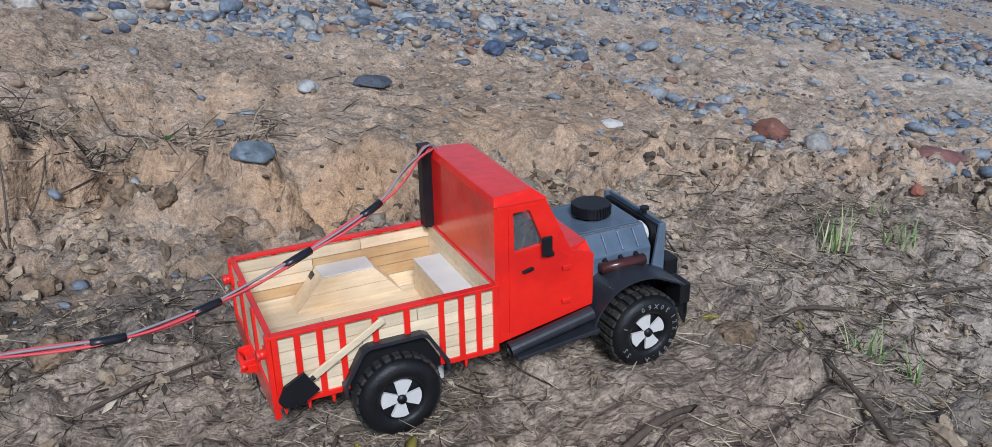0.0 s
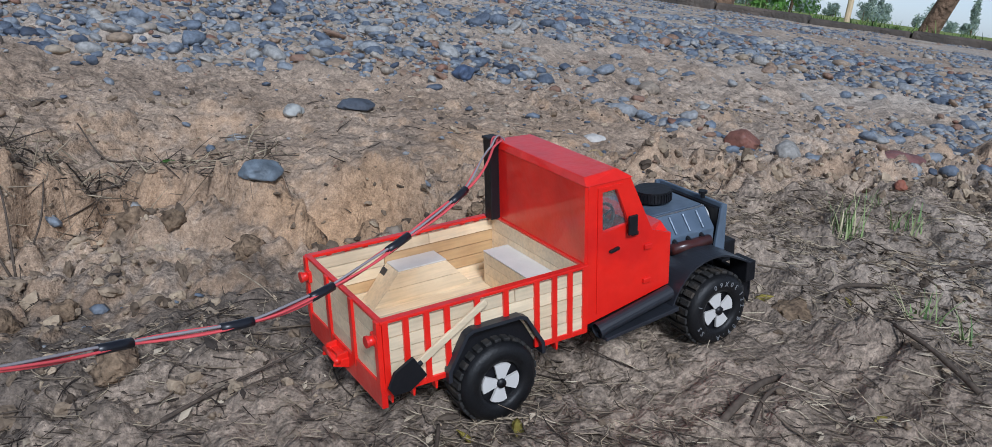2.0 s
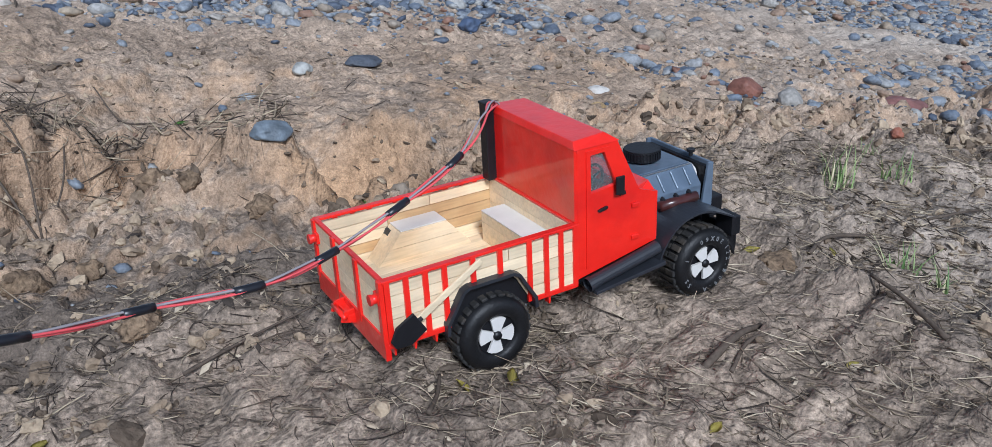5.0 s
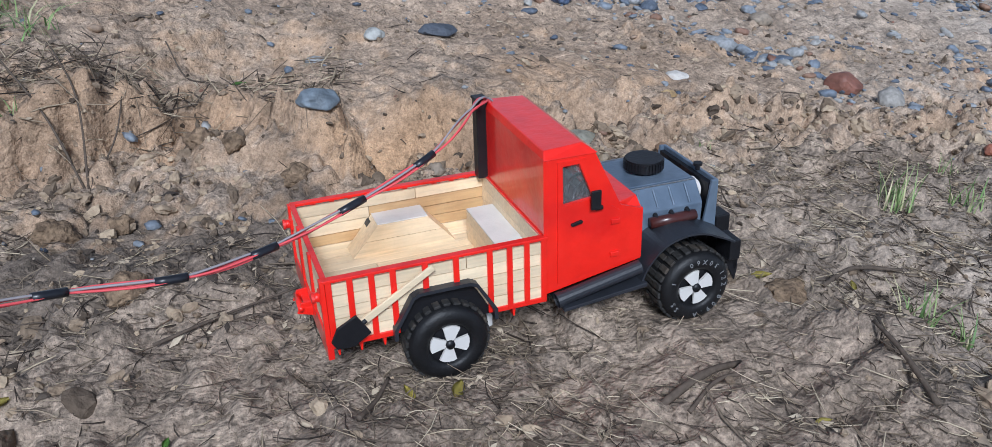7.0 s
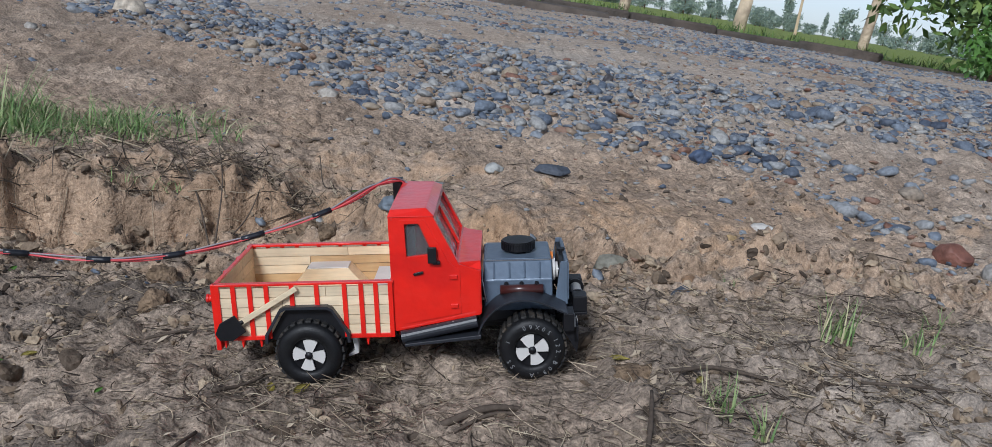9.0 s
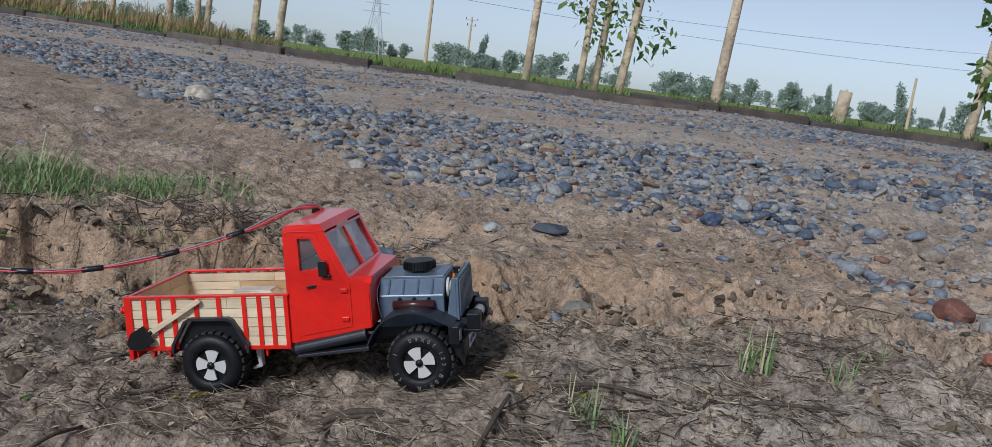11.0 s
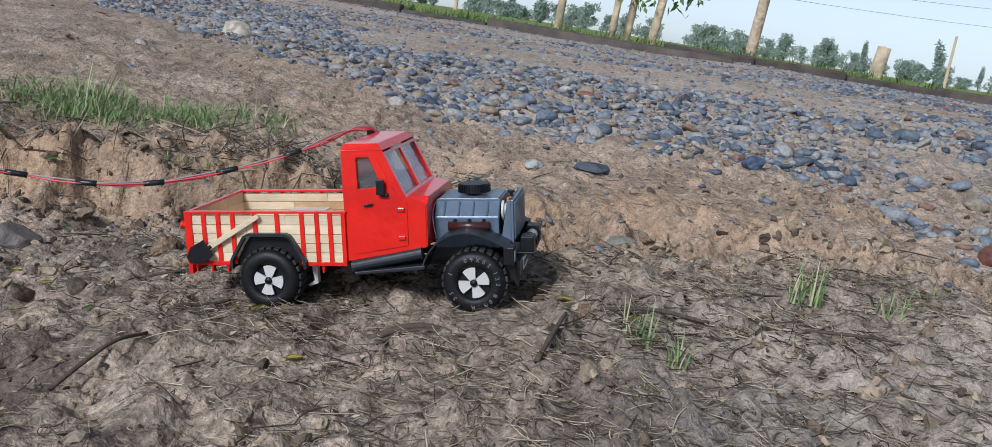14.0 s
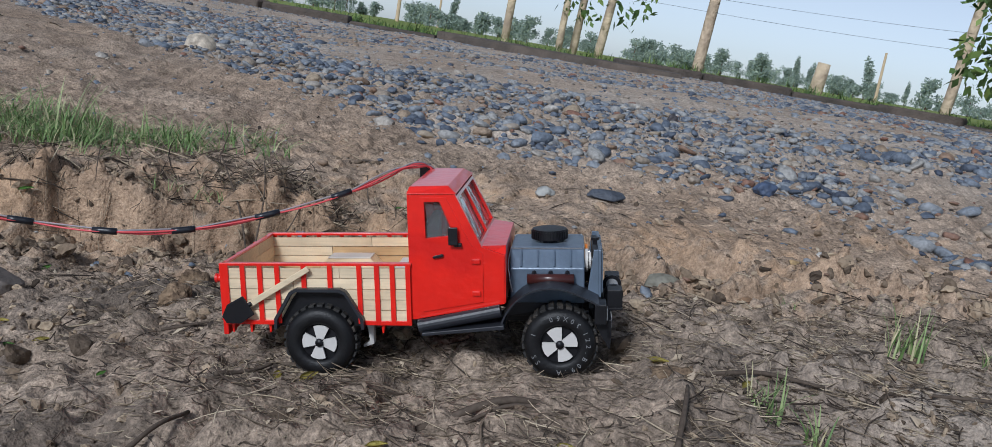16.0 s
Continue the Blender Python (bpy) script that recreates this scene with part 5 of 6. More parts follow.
def build_litter():
    shapes = [twig_shape(s) for s in range(8)]
    n = 60000
    x, y = RND.uniform(-1.2, 1.7, n), RND.uniform(-0.5, 1.3, n)
    foot = np.interp(x, [-0.969, -0.372, 0.0503, 0.569, 1.19], [0.452, 0.657, 0.518, 0.551, 0.279])
    want = step(0.05, -0.1, y - foot) * (0.35 + 0.75 * np.clip(fbm(x, y, 0.24, 95, 3), -0.4, 1)) * step(-0.9, -0.1, x) + 0.75 * bump_at(x, y, -0.437, 0.84, 0.4, 0.1) + 0.03
    keep = RND.uniform(0, 1, n) < want
    x, y = x[keep], y[keep]
    L = np.clip(0.006 + 0.012 * RND.gamma(1.5, 1.0, len(x)), 0.005, 0.085)
    thick = RND.uniform(0.025, 0.08, len(x)) * (0.6 + 12 * L)
    size = np.stack([L, thick * 0.6 * (0.5 + 0.5 * RND.uniform(0, 1, len(x))), thick * 0.6], -1)
    order = np.argsort(-L + 0.03 * np.hypot(x - 0.2, y))
    meshes = [mesh_from("twig", v, f, TWIG_ONE) for v, f in shapes]
    for i in order[:260]:
        o = new("twig", meshes[i % len(meshes)])
        o.parent = ground
        o.matrix_basis = Matrix.Translation((x[i], y[i], rest(x[i], y[i]) + 0.002)) @ pose(0, 0, 0, RND.normal(0, 8), RND.normal(0, 8), RND.uniform(0, 360)) @ Matrix.Diagonal((*size[i], 1))
    o = order[260:]
    x, y, size = x[o], y[o], size[o]
    scatter("twigs", shapes, grounded(x, y, 0.0018), size, turns(len(x), 0.16), TWIG, "dead twigs and straw strewn over mud", "twigs")
    # fine pale straw trodden into the track
    n = 24000
    x, y = RND.uniform(-0.45, 1.3, n), RND.uniform(-0.45, 0.5, n)
    keep = RND.uniform(0, 1, n) < np.clip(0.35 + 0.9 * fbm(x, y, 0.3, 99, 3), 0.08, 1) * step(0.55, 0.35, y + 0.2 * np.abs(x - 0.3)) * step(-0.45, 0.1, x)
    x, y = x[keep], y[keep]
    L = 0.008 + 0.011 * RND.gamma(1.4, 0.9, len(x))
    wide = RND.uniform(0.016, 0.036, len(x))
    scatter("straw", shapes, grounded(x, y, 0.0022), np.stack([L, wide, wide], -1), turns(len(x), 0.2), STRAW, "fine dry straw trodden into mud", "straw")
    # matted stalks along the broken edge of the bank
    n = 380
    x = RND.uniform(-1.05, 0.08, n)
    y = np.interp(x, [-0.977, -0.707, -0.385, -0.0126], [0.535, 0.688, 0.792, 0.868]) + RND.normal(0, 0.05, n)
    L = RND.uniform(0.03, 0.13, n)
    size = np.stack([L, RND.uniform(0.025, 0.085, n), RND.uniform(0.025, 0.085, n)], -1)
    scatter("roots", shapes, grounded(x, y, 0.004), size, turns(n, 0.5), TWIG, "matted dead roots along the bank edge", "roots")
    vs, fs = [], []
    for k in range(120):
        x0 = RND.uniform(-1.0, 0.1)
        lip = float(np.interp(x0, [-0.977, -0.707, -0.386, -0.155, -0.000359], [0.535, 0.688, 0.802, 0.869, 0.744])) + RND.normal(0, 0.02)
        drop, side, out = RND.uniform(0.02, 0.09), RND.normal(0, 0.07), RND.uniform(0.004, 0.02)
        r = RND.uniform(0.0005, 0.0013)
        base = len(vs)
        for i in range(5):
            t = i / 4
            px, py = x0 + side * t + 0.006 * math.sin(9 * t + k), lip - drop * t
            c = np.array([px, py, rest(px, py) + out * math.sin(math.pi * min(1, t * 0.85)) + 0.002])
            for a in (0, 2.1, 4.2):
                vs.append(c + r * (1.1 - 0.7 * t) * np.array([math.cos(a), 0.5 * math.sin(a), math.sin(a)]))
        for i in range(4):
            for j in range(3):
                a, b = base + i * 3 + j, base + i * 3 + (j + 1) % 3
                fs.append((a, b, b + 3, a + 3))
    tagged(new("hanging_roots", mesh_from("hanging_roots", np.array(vs), np.array(fs), ROOT)), "thin dead roots hanging down the bank", "roots", kind="stuff")
    # flakes of leaf and bark
    v = np.array([(-0.5, 0, 0), (0, -0.22, 0.05), (0.5, 0, 0), (0, 0.22, 0.06), (0, 0, 0.1)])
    f = np.array([(0, 1, 4), (1, 2, 4), (2, 3, 4), (3, 0, 4)])
    n = 22000
    x, y = RND.uniform(-1.1, 1.5, n), RND.uniform(-0.45, 1.0, n)
    foot = np.interp(x, [-0.969, -0.372, 0.0503, 0.569, 1.19], [0.452, 0.657, 0.518, 0.551, 0.279])
    want = step(0.1, -0.05, y - foot) * (0.4 + 0.8 * np.clip(fbm(x, y, 0.24, 95, 3), -0.4, 1)) + 0.5 * bump_at(x, y, -0.484, 0.837, 0.4, 0.12)
    keep = RND.uniform(0, 1, n) < want
    x, y = x[keep], y[keep]
    L = 0.0028 + 0.0052 * RND.gamma(1.2, 0.8, len(x))
    size = np.stack([L, L, L], -1)
    scatter("leaf_flakes", [(v, f)], grounded(x, y, 0.0012), size, turns(len(x), 0.35), CHIP, "flakes of dead leaf and bark", "leaf litter", False)
    state = RND.get_state()
    n = 9000
    x, y = RND.uniform(-2.2, 2.2, n), RND.uniform(0.85, 3.6, n)
    keep = RND.uniform(0, 1, n) < np.clip(0.3 + 1.1 * fbm(x * 0.5, y, 0.35, 97, 3), 0.05, 1)
    x, y = x[keep], y[keep]
    L = 0.003 + 0.0075 * RND.gamma(1.1, 0.9, len(x))
    size = np.stack([L, L * RND.uniform(0.4, 1.1, len(x)), L], -1)
    scatter("flat_litter", [(v, f)], grounded(x, y, 0.0012), size, turns(len(x), 0.3), CHIP, "dry leaf flakes and straw on the flat", "leaf litter", False)
    RND.set_state(state)


def stick(points, r, label, material=TWIG, name="stick"):
    pts = spline([(x, y, rest(x, y) + h) for x, y, h in points], 6)
    rs = [r * (1 - 0.35 * i / len(pts)) * (0.9 + 0.2 * noise.noise(p * 60)) for i, p in enumerate(pts)]
    o = new(name, mesh_of(name, sweep(pts, rs, 7), material, True))
    return tagged(o, label, "stick", group="dead sticks")


def build_sticks():
    stick([(0.111, -0.103, 0.002), (0.176, -0.088, 0.003), (0.223, -0.075, 0.002)], 0.0045, "broken piece of grey-brown bark")
    stick([(0.151, -0.116, 0.002), (0.187, -0.098, 0.003), (0.234, -0.100, 0.002)], 0.0025, "splintered dead stick in litter")
    stick([(-0.089, -0.043, 0.003), (-0.068, -0.016, 0.005), (-0.052, 0.011, 0.004)], 0.0025, "short pale twig on the mud")
    stick([(-0.228, 0.156, 0.01), (-0.172, 0.170, 0.012), (-0.097, 0.180, 0.008)], 0.002, "straight pale twig across a rut")
    stick([(-0.493, -0.048, 0.004), (-0.426, 0.050, 0.007), (-0.352, 0.169, 0.005)], 0.0042, "long thin curved brown twig")
    stick([(0.473, 0.368, 0.01), (0.529, 0.382, 0.015), (0.565, 0.405, 0.01)], 0.0016, "thin tan twig over stones")
    stick([(0.179, 0.557, 0.0), (0.196, 0.579, 0.025), (0.214, 0.596, 0.045)], 0.002, "pale splinter leaning in the hollow")
    stick([(-0.3, 0.655, 0.0), (-0.35, 0.72, 0.03), (-0.42, 0.8, 0.03)], 0.0022, "dead root hanging from the bank")
    stick([(-0.295, 0.655, 0.0), (-0.31, 0.73, 0.035), (-0.35, 0.83, 0.03)], 0.0019, "forked dead root on the bank")
    stick([(-0.285, 0.66, 0.0), (-0.26, 0.73, 0.03), (-0.25, 0.8, 0.025)], 0.0017, "grey root against the bank")
    stick([(-0.122, 0.819, 0.02), (-0.158, 0.900, 0.06), (-0.185, 0.982, 0.03)], 0.0019, "curved grey root over the gully")
    stick([(-0.451, 0.881, 0.0), (-0.446, 0.881, 0.02), (-0.442, 0.887, 0.045)], 0.0018, "upright dead stub on the bank")
    stick([(-1.022, 0.699, 0.01), (-0.948, 0.724, 0.03), (-0.857, 0.761, 0.035)], 0.004, "reddish brown dead stalk")
    stick([(-0.115, -0.222, 0.003), (-0.091, -0.168, 0.006), (-0.082, -0.116, 0.003)], 0.003, "stub of dead stick in mud")
    stick([(0.310, -0.194, 0.002), (0.319, -0.142, 0.004), (0.325, -0.100, 0.003)], 0.003, "dark stick on the track")
    stick([(0.358, -0.004, 0.004), (0.413, 0.021, 0.006), (0.470, 0.014, 0.004)], 0.003, "weathered stick in dry litter")
    stick([(0.566, 0.010, 0.004), (0.642, 0.004, 0.006), (0.717, 0.019, 0.004)], 0.002, "thin dark stick on the track")


def leaf(x, y, size, turn, material, label, tilt=12):
    bm = bmesh.new()
    n = 8
    ring = []
    for i in range(n + 1):
        t = i / n
        w = 0.22 * math.sin(math.pi * min(1, t * 1.02) ** 0.8) * size
        ring.append([bm.verts.new((t * size - size / 2, s * w, 0.12 * size * (abs(s) * 0.5 + math.sin(t * 3) * 0.35))) for s in (-1, 0, 1)])
    for a, b in zip(ring, ring[1:]):
        for k in range(2):
            bm.faces.new((a[k], a[k + 1], b[k + 1], b[k]))
    bmesh.ops.solidify(bm, geom=bm.faces[:], thickness=0.0003)
    o = new("fallen_leaf", mesh_of("fallen_leaf", bm, material, True))
    o.matrix_world = Matrix.Translation((x, y, rest(x, y) + 0.004)) @ pose(0, 0, 0, tilt, -8, turn)
    tagged(o, label, "leaf", group="fallen leaves")


def build_leaves():
    spots = [(-0.005, -0.027, 0.024, 60, 1), (-0.040, -0.009, 0.02, 100, 1), (-0.347, 0.117, 0.02, 30, 1), (-0.374, 0.095, 0.016, 10, 0), (-0.223, 0.011, 0.013, 70, 0), (0.089, -0.167, 0.018, 20, 1),
             (0.396, -0.001, 0.018, 60, 1), (0.216, 0.185, 0.02, -20, 1), (-0.462, 0.224, 0.02, 10, 1), (-0.542, 0.459, 0.02, 80, 0), (0.120, 0.585, 0.014, 80, 0), (-0.084, 0.822, 0.022, 10, 0),
             (0.483, 0.462, 0.024, 20, 1), (-0.671, 0.607, 0.026, 50, 0), (-0.829, 0.669, 0.03, 10, 0), (-0.703, 0.157, 0.024, 0, 1), (0.232, -0.168, 0.016, 0, 1), (0.316, 0.035, 0.024, -5, 1), (-0.372, 0.657, 0.02, 40, 0)]
    for x, y, s, t, k in spots:
        leaf(x, y, s, t, YELLOW_LEAF if k else GREEN_LEAF, "small yellow fallen leaf on mud" if k else "small green fallen leaf on mud")


def blade_set(n, spread, tall, lean, width):
    """Curved tapering blades from one foot, as one mesh."""
    vs, fs = [], []
    for _ in range(n):
        a, r = RND.uniform(0, 2 * math.pi), spread * math.sqrt(RND.uniform(0, 1))
        foot = np.array([r * math.cos(a), r * math.sin(a), -0.004])
        d, l = RND.uniform(0, 2 * math.pi), tall * RND.uniform(0.45, 1.15)
        out = lean * RND.uniform(0.3, 1.3)
        side = np.array([-math.sin(d), math.cos(d), 0])
        base = len(vs)
        w = width * RND.uniform(0.6, 1.2)
        for i in range(5):
            t = i / 4
            p = foot + np.array([math.cos(d), math.sin(d), 0]) * l * out * t ** 1.6 + np.array([0, 0, l * (t - 0.45 * out * t * t)])
            ww = w * (1 - 0.85 * t)
            vs += [p - side * ww, p + side * ww]
        for i in range(4):
            b = base + 2 * i
            fs.append((b, b + 1, b + 3, b + 2))
    return np.array(vs), np.array(fs)


def tuft(x, y, n, spread, tall, lean, width, label, material=GRASS, name="grass_tuft"):
    v, f = blade_set(n, spread, tall, lean, width)
    o = new(name, mesh_from(name, v, f, material, False))
    o.matrix_world = Matrix.Translation((x, y, rest(x, y)))
    tagged(o, label, "grass", group="grass tufts")


def build_grass():
    tuft(0.595, 0.163, 34, 0.022, 0.06, 0.5, 0.0015, "thin green grass tuft in mud")
    tuft(0.686, 0.142, 22, 0.02, 0.045, 0.6, 0.0015, "small green grass tuft in mud")
    tuft(0.393, -0.083, 26, 0.016, 0.05, 0.6, 0.0015, "sparse grass sprouting from mud")
    tuft(0.770, 0.252, 24, 0.02, 0.045, 0.6, 0.0015, "small grass tuft beside gravel")
    tuft(0.434, -0.103, 16, 0.012, 0.04, 0.7, 0.0015, "few thin grass blades in litter")
    tuft(0.556, 0.498, 10, 0.012, 0.02, 0.8, 0.001, "tiny green weed by stones")
    tuft(-0.978, 0.733, 30, 0.035, 0.15, 0.75, 0.004, "broad-bladed green grass clump")
    tuft(-0.906, 0.685, 16, 0.02, 0.11, 0.8, 0.005, "broad-bladed green grass clump on bank")
    tuft(-0.774, 0.881, 22, 0.05, 0.15, 0.6, 0.0028, "tall thin grass stems on bank")
    tuft(-0.831, 0.107, 16, 0.02, 0.13, 1.3, 0.0045, "flattened green weed on the track", name="weed")
    tuft(-0.408, 0.738, 22, 0.03, 0.035, 1.0, 0.001, "small green weed on the bank face")
    tuft(-0.492, 0.722, 22, 0.03, 0.04, 1.0, 0.001, "small green weed on the bank face")
    # the mat of grass on the bank's top
    n = 76
    foot, parts_v, parts_f, base = [], [], [], 0
    for k in range(n):
        x, y = -0.79 + RND.normal(0, 0.15), 0.965 + RND.normal(0, 0.065)
        v, f = blade_set(30, 0.07, 0.068 * RND.uniform(0.5, 1.3), 1.3, 0.0016)
        parts_v.append(v + np.array([x, y, rest(x, y)]))
        parts_f.append(f + base)
        base += len(v)
    tagged(new("grass_mat", mesh_from("grass_mat", np.concatenate(parts_v), np.concatenate(parts_f), GRASS, False)), "low green grass mat on the bank", "grass", kind="stuff")


build_stones(), build_hero_stones(), build_clods(), build_litter(), build_sticks(), build_leaves(), build_grass()


# Distance: kerb, verge, trees, poles and fields
def at(az, dist):
    """A place on the ground by its bearing from the truck, in degrees to the right of straight ahead."""
    x, y = 0.3 + dist * math.sin(radians(az - 7.3)), -0.9 + dist * math.cos(radians(az - 7.3))
    return x, y, rest(x, y)


def build_kerb():
    top = new("kerb")
    tagged(top, "old weathered concrete kerb along the flat", "kerb", kind="structure")
    xs = [-43.8, -18.35, -4.461, 4.58, 8.446, 11.03, 13.09, 17.61]
    pts = [Vector((x, float(kerb_y(x)), 0)) for x in xs]
    seg = box(-0.5, 0.5, -0.16, 0.16, -0.1, 0.5, 0.03)
    me = mesh_of("kerb_block", seg, CONCRETE)
    for a, b in zip(pts, pts[1:]):
        n = max(1, round((b - a).length / 1.3))
        for k in range(n):
            p = a.lerp(b, (k + 0.5) / n)
            if p.length > 34:
                continue
            o = part("kerb_block", me, None, top)
            sx = (b - a).length / n * 0.985
            o.matrix_basis = Matrix.Translation((p.x, p.y, rest(p.x, p.y) - 0.4 + RND.uniform(-0.05, 0.03))) @ Matrix.Rotation(math.atan2(b.y - a.y, b.x - a.x) + RND.normal(0, 0.02), 4, "Z") @ Matrix.Diagonal((sx, 1, 1, 1))
    # verge weeds along it
    vs, fs, base = [], [], 0
    for k in range(1100):
        x = RND.uniform(-18, 12.6)
        y = float(kerb_y(x)) + 0.25 + abs(RND.normal(0, 0.6)) - 0.3 * (RND.uniform() < 0.2)
        v, f = blade_set(9, 0.12, RND.uniform(0.08, 0.26), 0.7, 0.012)
        vs.append(v + np.array([x, y, rest(x, y) + 0.02])), fs.append(f + base)
        base += len(v)
    tagged(new("verge_grass", mesh_from("verge_grass", np.concatenate(vs), np.concatenate(fs), CANOPY, False)), "green weeds along the kerb", "grass", kind="stuff")
    vs, fs, base = [], [], 0
    for k in range(420):
        az, d = RND.uniform(-31, -13), RND.uniform(24, 30)
        x, y, z = at(az, d)
        v, f = blade_set(9, 0.3, RND.uniform(0.3, 0.9) * (0.4 + 0.6 * step(-12, -20, az)), 0.5, 0.02)
        vs.append(v + np.array([x, y, z])), fs.append(f + base)
        base += len(v)
    tagged(new("dry_grass", mesh_from("dry_grass", np.concatenate(vs), np.concatenate(fs), STRAW_GRASS, False)), "tall dry grass beyond the flat", "grass", kind="stuff")


def leaf_cloud(n, centres, radii, size, droop=0.0):
    """Many small leaf quads about several centres."""
    vs, fs = [], []
    for i in range(n):
        k = RND.randint(len(centres))
        d = RND.normal(0, 1, 3)
        d /= np.linalg.norm(d)
        p = np.array(centres[k]) + d * np.array(radii[k]) * RND.uniform(0.25, 1.0) ** 0.5
        u = RND.normal(0, 1, 3)
        u[2] -= droop
        u /= np.linalg.norm(u)
        w = np.cross(u, RND.normal(0, 1, 3))
        w /= np.linalg.norm(w)
        s = size * RND.uniform(0.5, 1.2)
        b = len(vs)
        vs += [p, p + u * s * 0.5 + w * s * 0.22, p + u * s, p + u * s * 0.5 - w * s * 0.22]
        fs.append((b, b + 1, b + 2, b + 3))
    return np.array(vs), np.array(fs)


def pole_tree(az, dist, r, tall, lean, label, leafy=0, bark=None):
    x, y, z = at(az, dist)
    t = new("tree")
    t.location = (x, y, z - 0.05)
    tagged(t, label, "tree", group="trees by the kerb")
    pts = spline([(0, 0, 0), (lean * 0.3, 0, tall * 0.33), (lean * 0.62, 0.05, tall * 0.66), (lean, 0, tall)], 6)
    part("trunk", sweep(pts, [0.6 * r * (1.15 - 0.6 * i / len(pts)) for i in range(len(pts))], 10), bark or PALE_BARK, t, "pale bare trunk", True)
    bm_parts = []
    for k in range(10 if not leafy else 6):
        i = RND.randint(len(pts) // 3, len(pts))
        a = RND.uniform(0, 2 * math.pi)
        l = tall * RND.uniform(0.08, 0.18)
        p = pts[i]
        q = [p, p + Vector((math.cos(a) * l * 0.5, math.sin(a) * l * 0.5, l * 0.35)), p + Vector((math.cos(a) * l, math.sin(a) * l, l * 0.55))]
        part("limb", sweep(spline(q, 3), [r * 0.16 * (1 - 0.7 * j / 7) for j in range(7)], 5), bark or PALE_BARK, t)
    if leafy:
        cs = [(lean * h + RND.normal(0, 0.35), RND.normal(0, 0.35), tall * h) for h in np.linspace(0.15, 1, 12)]
        v, f = leaf_cloud(leafy, cs, [(0.6, 0.6, 0.55)] * len(cs), 0.2, 0.8)
        part("crown", mesh_from("crown", v, f, CANOPY, False), None, t, "narrow drooping green leaves")


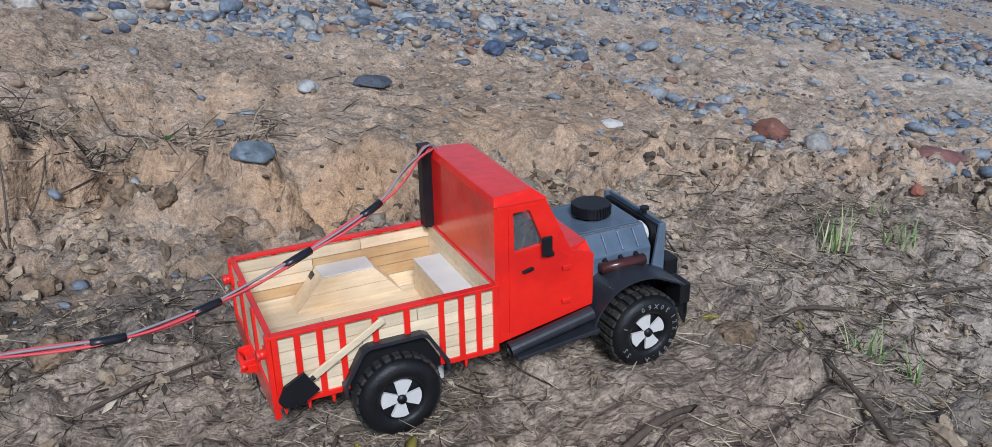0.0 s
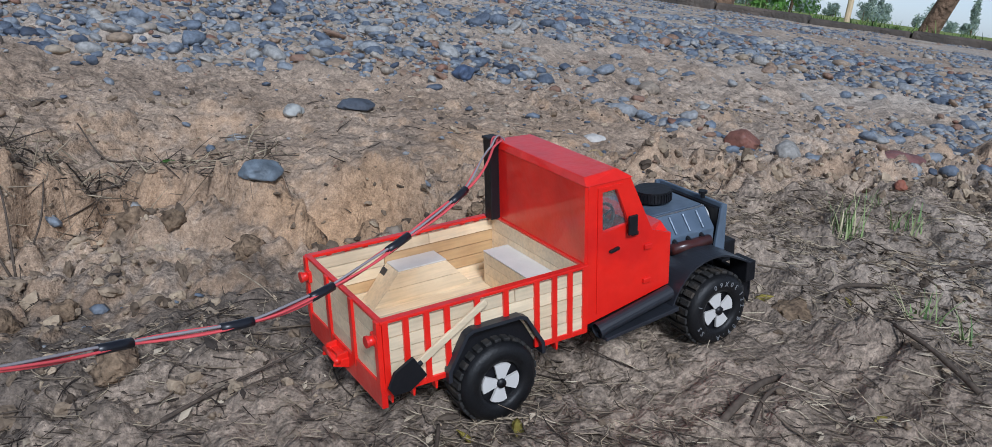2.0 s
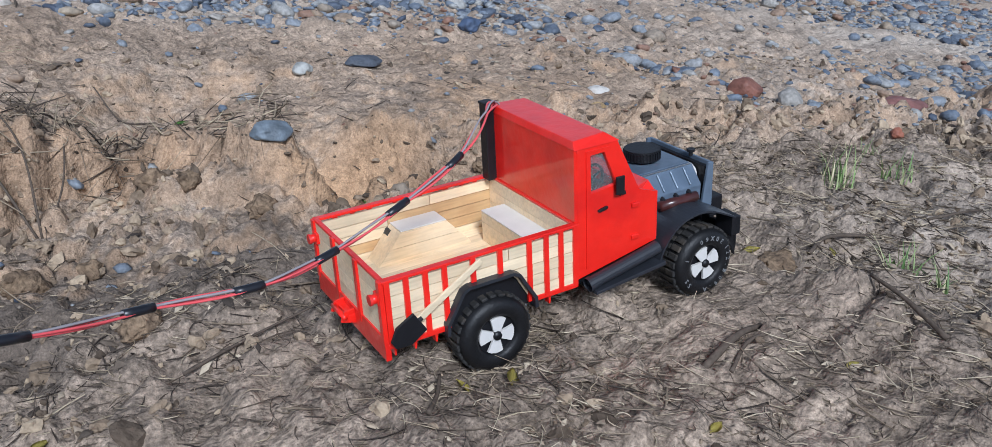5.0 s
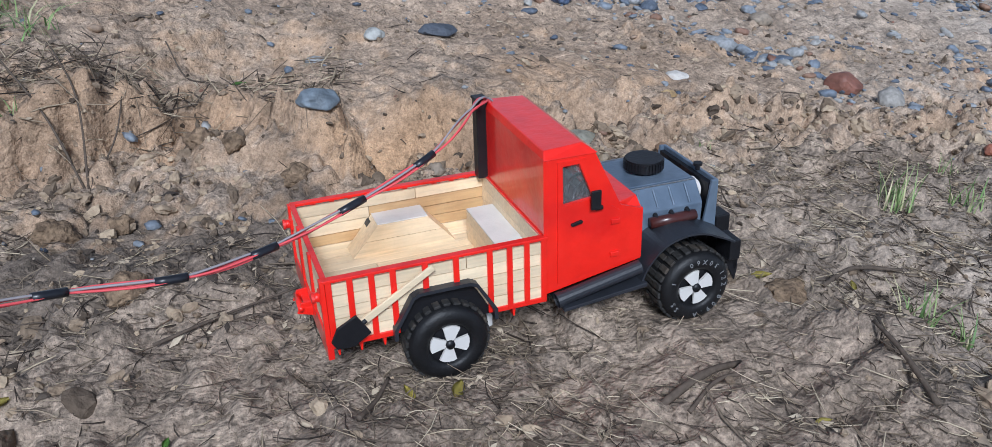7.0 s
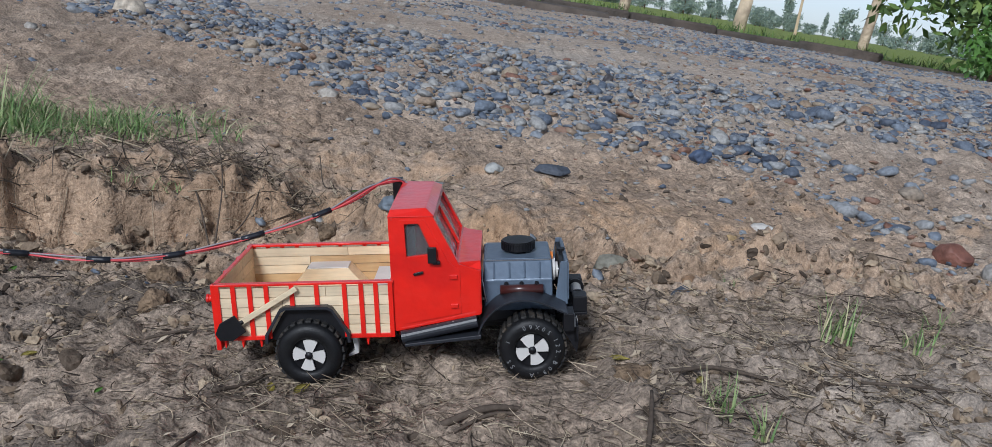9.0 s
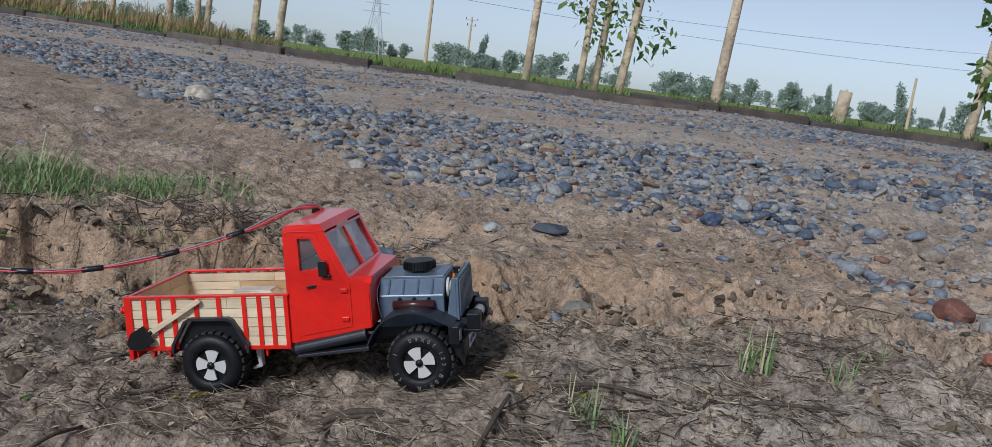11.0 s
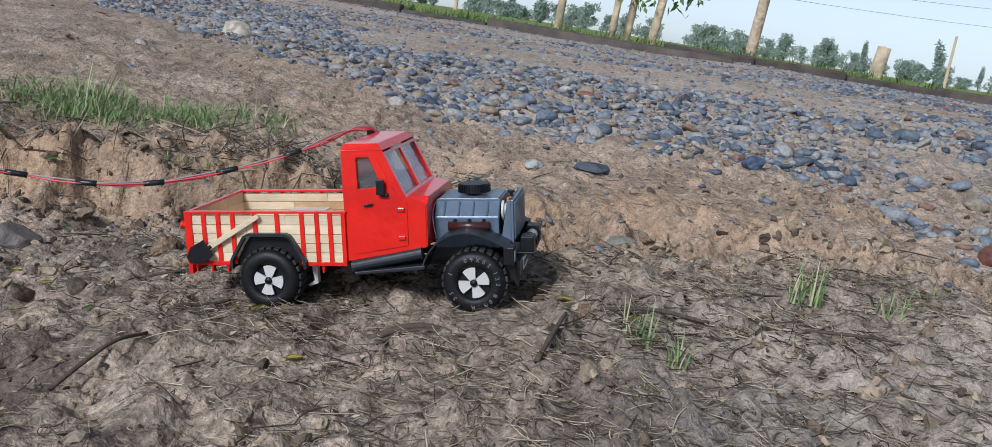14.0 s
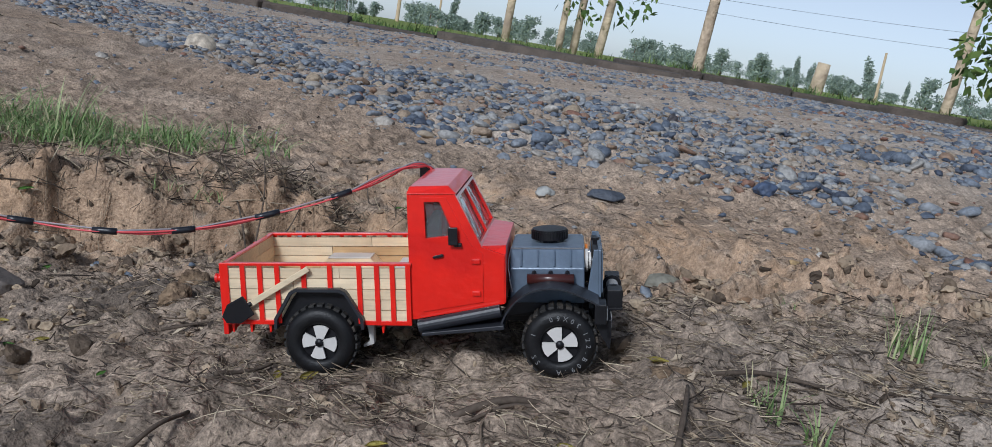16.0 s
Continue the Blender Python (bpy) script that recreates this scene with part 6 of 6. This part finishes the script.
def build_trees():
    pole_tree(-12.8, 27, 0.16, 9, 0.6, "tall pale bare tree trunk")
    pole_tree(-14.2, 26, 0.15, 9, 0.3, "tall pale bare tree trunk")
    pole_tree(-16.9, 27, 0.12, 9, 0.4, "slim pale tree trunk")
    pole_tree(-17.4, 27, 0.13, 9, -0.2, "slim pale tree trunk")
    pole_tree(-19.0, 28, 0.16, 9, 0.2, "pale tree trunk in dry grass", 60)
    pole_tree(-22.0, 29, 0.12, 9, 0.3, "pale tree trunk in dry grass")
    pole_tree(-24.5, 30, 0.14, 9, 0.3, "pale tree trunk in dry grass")
    pole_tree(-26.5, 30, 0.12, 9, 0.1, "pale tree trunk in dry grass", 60)
    pole_tree(2.4, 20, 0.13, 9, 0.25, "tall pale bare tree trunk")
    pole_tree(5.7, 20, 0.11, 9, 0.3, "slender tree with drooping leaves", 1300)
    pole_tree(6.6, 20.5, 0.13, 9, 0.5, "tall pale bare tree trunk")
    pole_tree(8.1, 20, 0.14, 9, 0.9, "pale trunk with drooping leaves", 900)
    pole_tree(14.0, 15, 0.13, 8, 0.5, "tall pale bare tree trunk")
    pole_tree(27.9, 16, 0.12, 8, 0.7, "pale trunk beside a leafy tree")
    # broken stump
    x, y, z = at(21, 20)
    st = new("stump", mesh_of("stump", tube((0, 0, -0.1), (0.08, 0, 0.72), 0.15, 0.13, 10), PALE_BARK, True))
    st.location = (x, y, z)
    tagged(st, "pale cut tree stump behind the kerb", "stump")
    # leafy tree
    x, y, z = at(35.6, 14)
    t = new("tree")
    t.location = (x, y, z)
    tagged(t, "dense green leafy tree over the kerb", "tree", group="trees by the kerb")
    part("trunk", sweep(spline([(0, 0, -0.1), (0.1, 0, 1.2), (0.2, 0, 2.6), (0.2, 0, 4.2)], 4), [0.14] * 6 + [0.1] * 7, 8), DARK_BARK, t, "brown trunk", True)
    for a, h in ((0.3, 1.3), (2.2, 1.5), (4.0, 1.9), (5.3, 2.3)):
        part("limb", sweep([(0.12, 0, h), (0.12 + math.cos(a) * 0.6, math.sin(a) * 0.6, h + 0.5), (0.12 + math.cos(a) * 1.2, math.sin(a) * 1.2, h + 0.8)], [0.06, 0.045, 0.02], 6), DARK_BARK, t)
    cs = [(RND.normal(0, 0.75), RND.normal(0, 0.8), 0.55 + abs(RND.normal(0.8, 1.0))) for _ in range(26)]
    v, f = leaf_cloud(5200, cs, [(0.55, 0.55, 0.45)] * 26, 0.19, 0.6)
    part("crown", mesh_from("crown", v, f, CANOPY, False), None, t, "dense small green leaves")
    # thick leaning tree and another behind the right of the kerb
    for az, d, r, lean, lab in ((60, 13.5, 0.11, 1.5, "thick leaning brown tree trunk"), (48.6, 13.5, 0.15, 0.1, "thick dark tree trunk by the kerb")):
        x, y, z = at(az, d)
        t = new("tree")
        t.location = (x, y, z)
        tagged(t, lab, "tree", group="trees by the kerb")
        s = math.cos(radians(az))
        pts = spline([(0, 0, -0.1), (lean * 0.22 * s, -lean * 0.2, 0.9), (lean * 0.6 * s, -lean * 0.5, 2.2), (lean * s, -lean * 0.8, 4)], 5)
        part("trunk", sweep(pts, [r * (1.2 - 0.5 * i / len(pts)) for i in range(len(pts))], 12), DARK_BARK, t, "rough brown trunk", True)
        cs = [(lean * s + RND.normal(0, 1.0), -lean * 0.8 + RND.normal(0, 1.0), 4.2 + abs(RND.normal(0, 0.8))) for _ in range(14)]
        v, f = leaf_cloud(1500, cs, [(0.7, 0.7, 0.5)] * 14, 0.25, 0.4)
        part("crown", mesh_from("crown", v, f, CANOPY, False), None, t, "green crown")
    for az, d, w in ((51.4, 15, 0.55), (46.7, 16, 0.4), (53.2, 17, 0.45), (34.6, 12.2, 0.3)):
        x, y, z = at(az, d)
        b = new("bush")
        b.location = (x, y, z)
        tagged(b, "bright green bush behind the kerb", "bush", group="bushes")
        cs = [(RND.normal(0, w * 0.6), RND.normal(0, w * 0.6), 0.25 + abs(RND.normal(0, 0.4))) for _ in range(9)]
        v, f = leaf_cloud(1000, cs, [(0.3, 0.3, 0.28)] * 9, 0.13, 0.3)
        part("crown", mesh_from("crown", v, f, GREEN_LEAF, False), None, b)
        part("stem", sweep([(0, 0, -0.1), (0.03, 0, 0.3), (0, 0.03, 0.7)], 0.03, 6), DARK_BARK, b)


def build_far_trees():
    kinds = []
    for k in range(5):
        t = new("far_tree")
        tagged(t, "distant green tree with haze-paled leaves at field edge", "tree", group="far trees")
        h = (4.5, 6, 3.2, 8.5, 5)[k]
        w = (2.2, 2.6, 2.0, 1.1, 3.2)[k]
        part("trunk", sweep([(0, 0, -0.5), (0.05, 0, h * 0.3), (0, 0.1, h * 0.7)], [0.16, 0.13, 0.06], 6), DARK_BARK, t)
        cs = [(RND.normal(0, w * 0.42), RND.normal(0, w * 0.42), h * (0.1 + 0.78 * RND.uniform(0, 1))) for _ in range(16)]
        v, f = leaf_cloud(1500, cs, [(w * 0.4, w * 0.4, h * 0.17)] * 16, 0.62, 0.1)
        part("crown", mesh_from("crown", v, f, HAZED_CANOPY, False), None, t, "green crown paled to a haze tint")
        x, y, z = at((-9, 4, 12, 24, 40)[k], 115)
        t.location, t.scale = (x, y, z), (0.55, 0.55, 0.55)
        kinds.append(t)
    clumps = RND.uniform(-34, 86, 26)
    for k in range(280):
        az = clumps[RND.randint(26)] + RND.normal(0, 1.6) if k % 2 else RND.uniform(-34, 86)
        d = RND.uniform(90, 240)
        if RND.uniform() < 0.35:
            d = RND.uniform(150, 230)
        x, y, z = at(az, d)
        s = RND.uniform(0.35, 0.8) * (0.45 + 0.0035 * d)
        t = copy_thing(kinds[(0, 1, 2, 4, 0, 1, 2, 4, 3)[RND.randint(9)]], Matrix.Translation((x, y, z)) @ Matrix.Rotation(RND.uniform(0, 6), 4, "Z"))
        t.scale = (s, s, s)


def build_poles():
    for az, d, h, r, lab in ((-4.0, 80, 7.0, 0.17, "tall concrete utility pole with crossarm"), (-1.5, 130, 6.9, 0.17, "distant utility pole with crossarms"), (24.6, 60, 3, 0.1, "distant short pole in field"), (57.5, 30, 5, 0.09, "thin pale post behind the kerb")):
        x, y, z = at(az, d)
        p = new("utility_pole")
        p.location = (x, y, z)
        tagged(p, lab, "pole", group="utility poles")
        part("shaft", tube((0, 0, -0.2), (0, 0, h), r, r * 0.7, 8), POLE, p)
        if h > 6:
            for k, zz in enumerate((h - 0.5, h - 1.3)):
                arm = part("crossarm", box(-0.9 + 0.25 * k, 0.9 - 0.25 * k, -0.06, 0.06, zz, zz + 0.12), METAL, p)
                for xx in (-0.8 + 0.25 * k, 0, 0.8 - 0.25 * k):
                    part("insulator", tube((xx, 0, zz + 0.12), (xx, 0, zz + 0.36), 0.06, 0.04, 6), BLACK, arm)
    x, y, z = at(-7.3, 170)
    p = new("pylon")
    p.location = (x, y, z)
    p.scale = (0.74, 0.74, 0.74)
    tagged(p, "steel lattice power pylon far off", "pylon")
    H, B = 17.0, 2.3
    w = [(0, B), (5, 1.6), (10, 0.9), (14, 0.55), (17, 0.1)]
    for (z0, a), (z1, b) in zip(w, w[1:]):
        for sx in (-1, 1):
            for sy in (-1, 1):
                part("leg", tube((sx * a, sy * a, z0), (sx * b, sy * b, z1), 0.09, seg=5), METAL, p)
                part("brace", tube((sx * a, sy * a, z0), (-sx * b, sy * b, z1), 0.05, seg=4), METAL, p)
    for zz, l in ((10.2, 3.4), (12.2, 2.8), (14.2, 2.2)):
        part("arm", tube((-l, 0, zz), (l, 0, zz), 0.1, seg=5), METAL, p)
    for k, (a, b, h0, h1) in enumerate((((-4.0, 80), (-32, 60), 6.6, 9.5), ((-4.0, 80), (34, 110), 6.6, 9.0), ((-4.0, 80), (34, 112), 5.8, 7.2))):
        p0, p1 = Vector(at(*a)) + Vector((0, 0, h0)), Vector(at(*b)) + Vector((0, 0, h1))
        pts = [p0.lerp(p1, t) - Vector((0, 0, 4 * 0.9 * t * (1 - t))) for t in np.linspace(0, 1, 16)]
        tagged(new("power_line", mesh_of("power_line", sweep(pts, 0.014, 5), BLACK)), "thin power line across the sky", "power line", group="power lines")
    # a low slab and a bit of brick by the kerb
    x, y, z = at(7, 13.2)
    tagged(new("slab", mesh_of("slab", hull([(x - 1.6, y - 0.5, z - 0.1), (x + 1.4, y - 0.7, z - 0.1), (x + 1.5, y + 0.4, z - 0.1), (x - 1.5, y + 0.5, z - 0.1)], [(x - 1.55, y - 0.45, z + 0.1), (x + 1.35, y - 0.65, z + 0.08), (x + 1.45, y + 0.35, z + 0.09), (x - 1.45, y + 0.45, z + 0.11)], 0.01), CONCRETE)), "broken concrete slab lying by the kerb", "slab")


build_kerb(), build_trees(), build_far_trees(), build_poles()
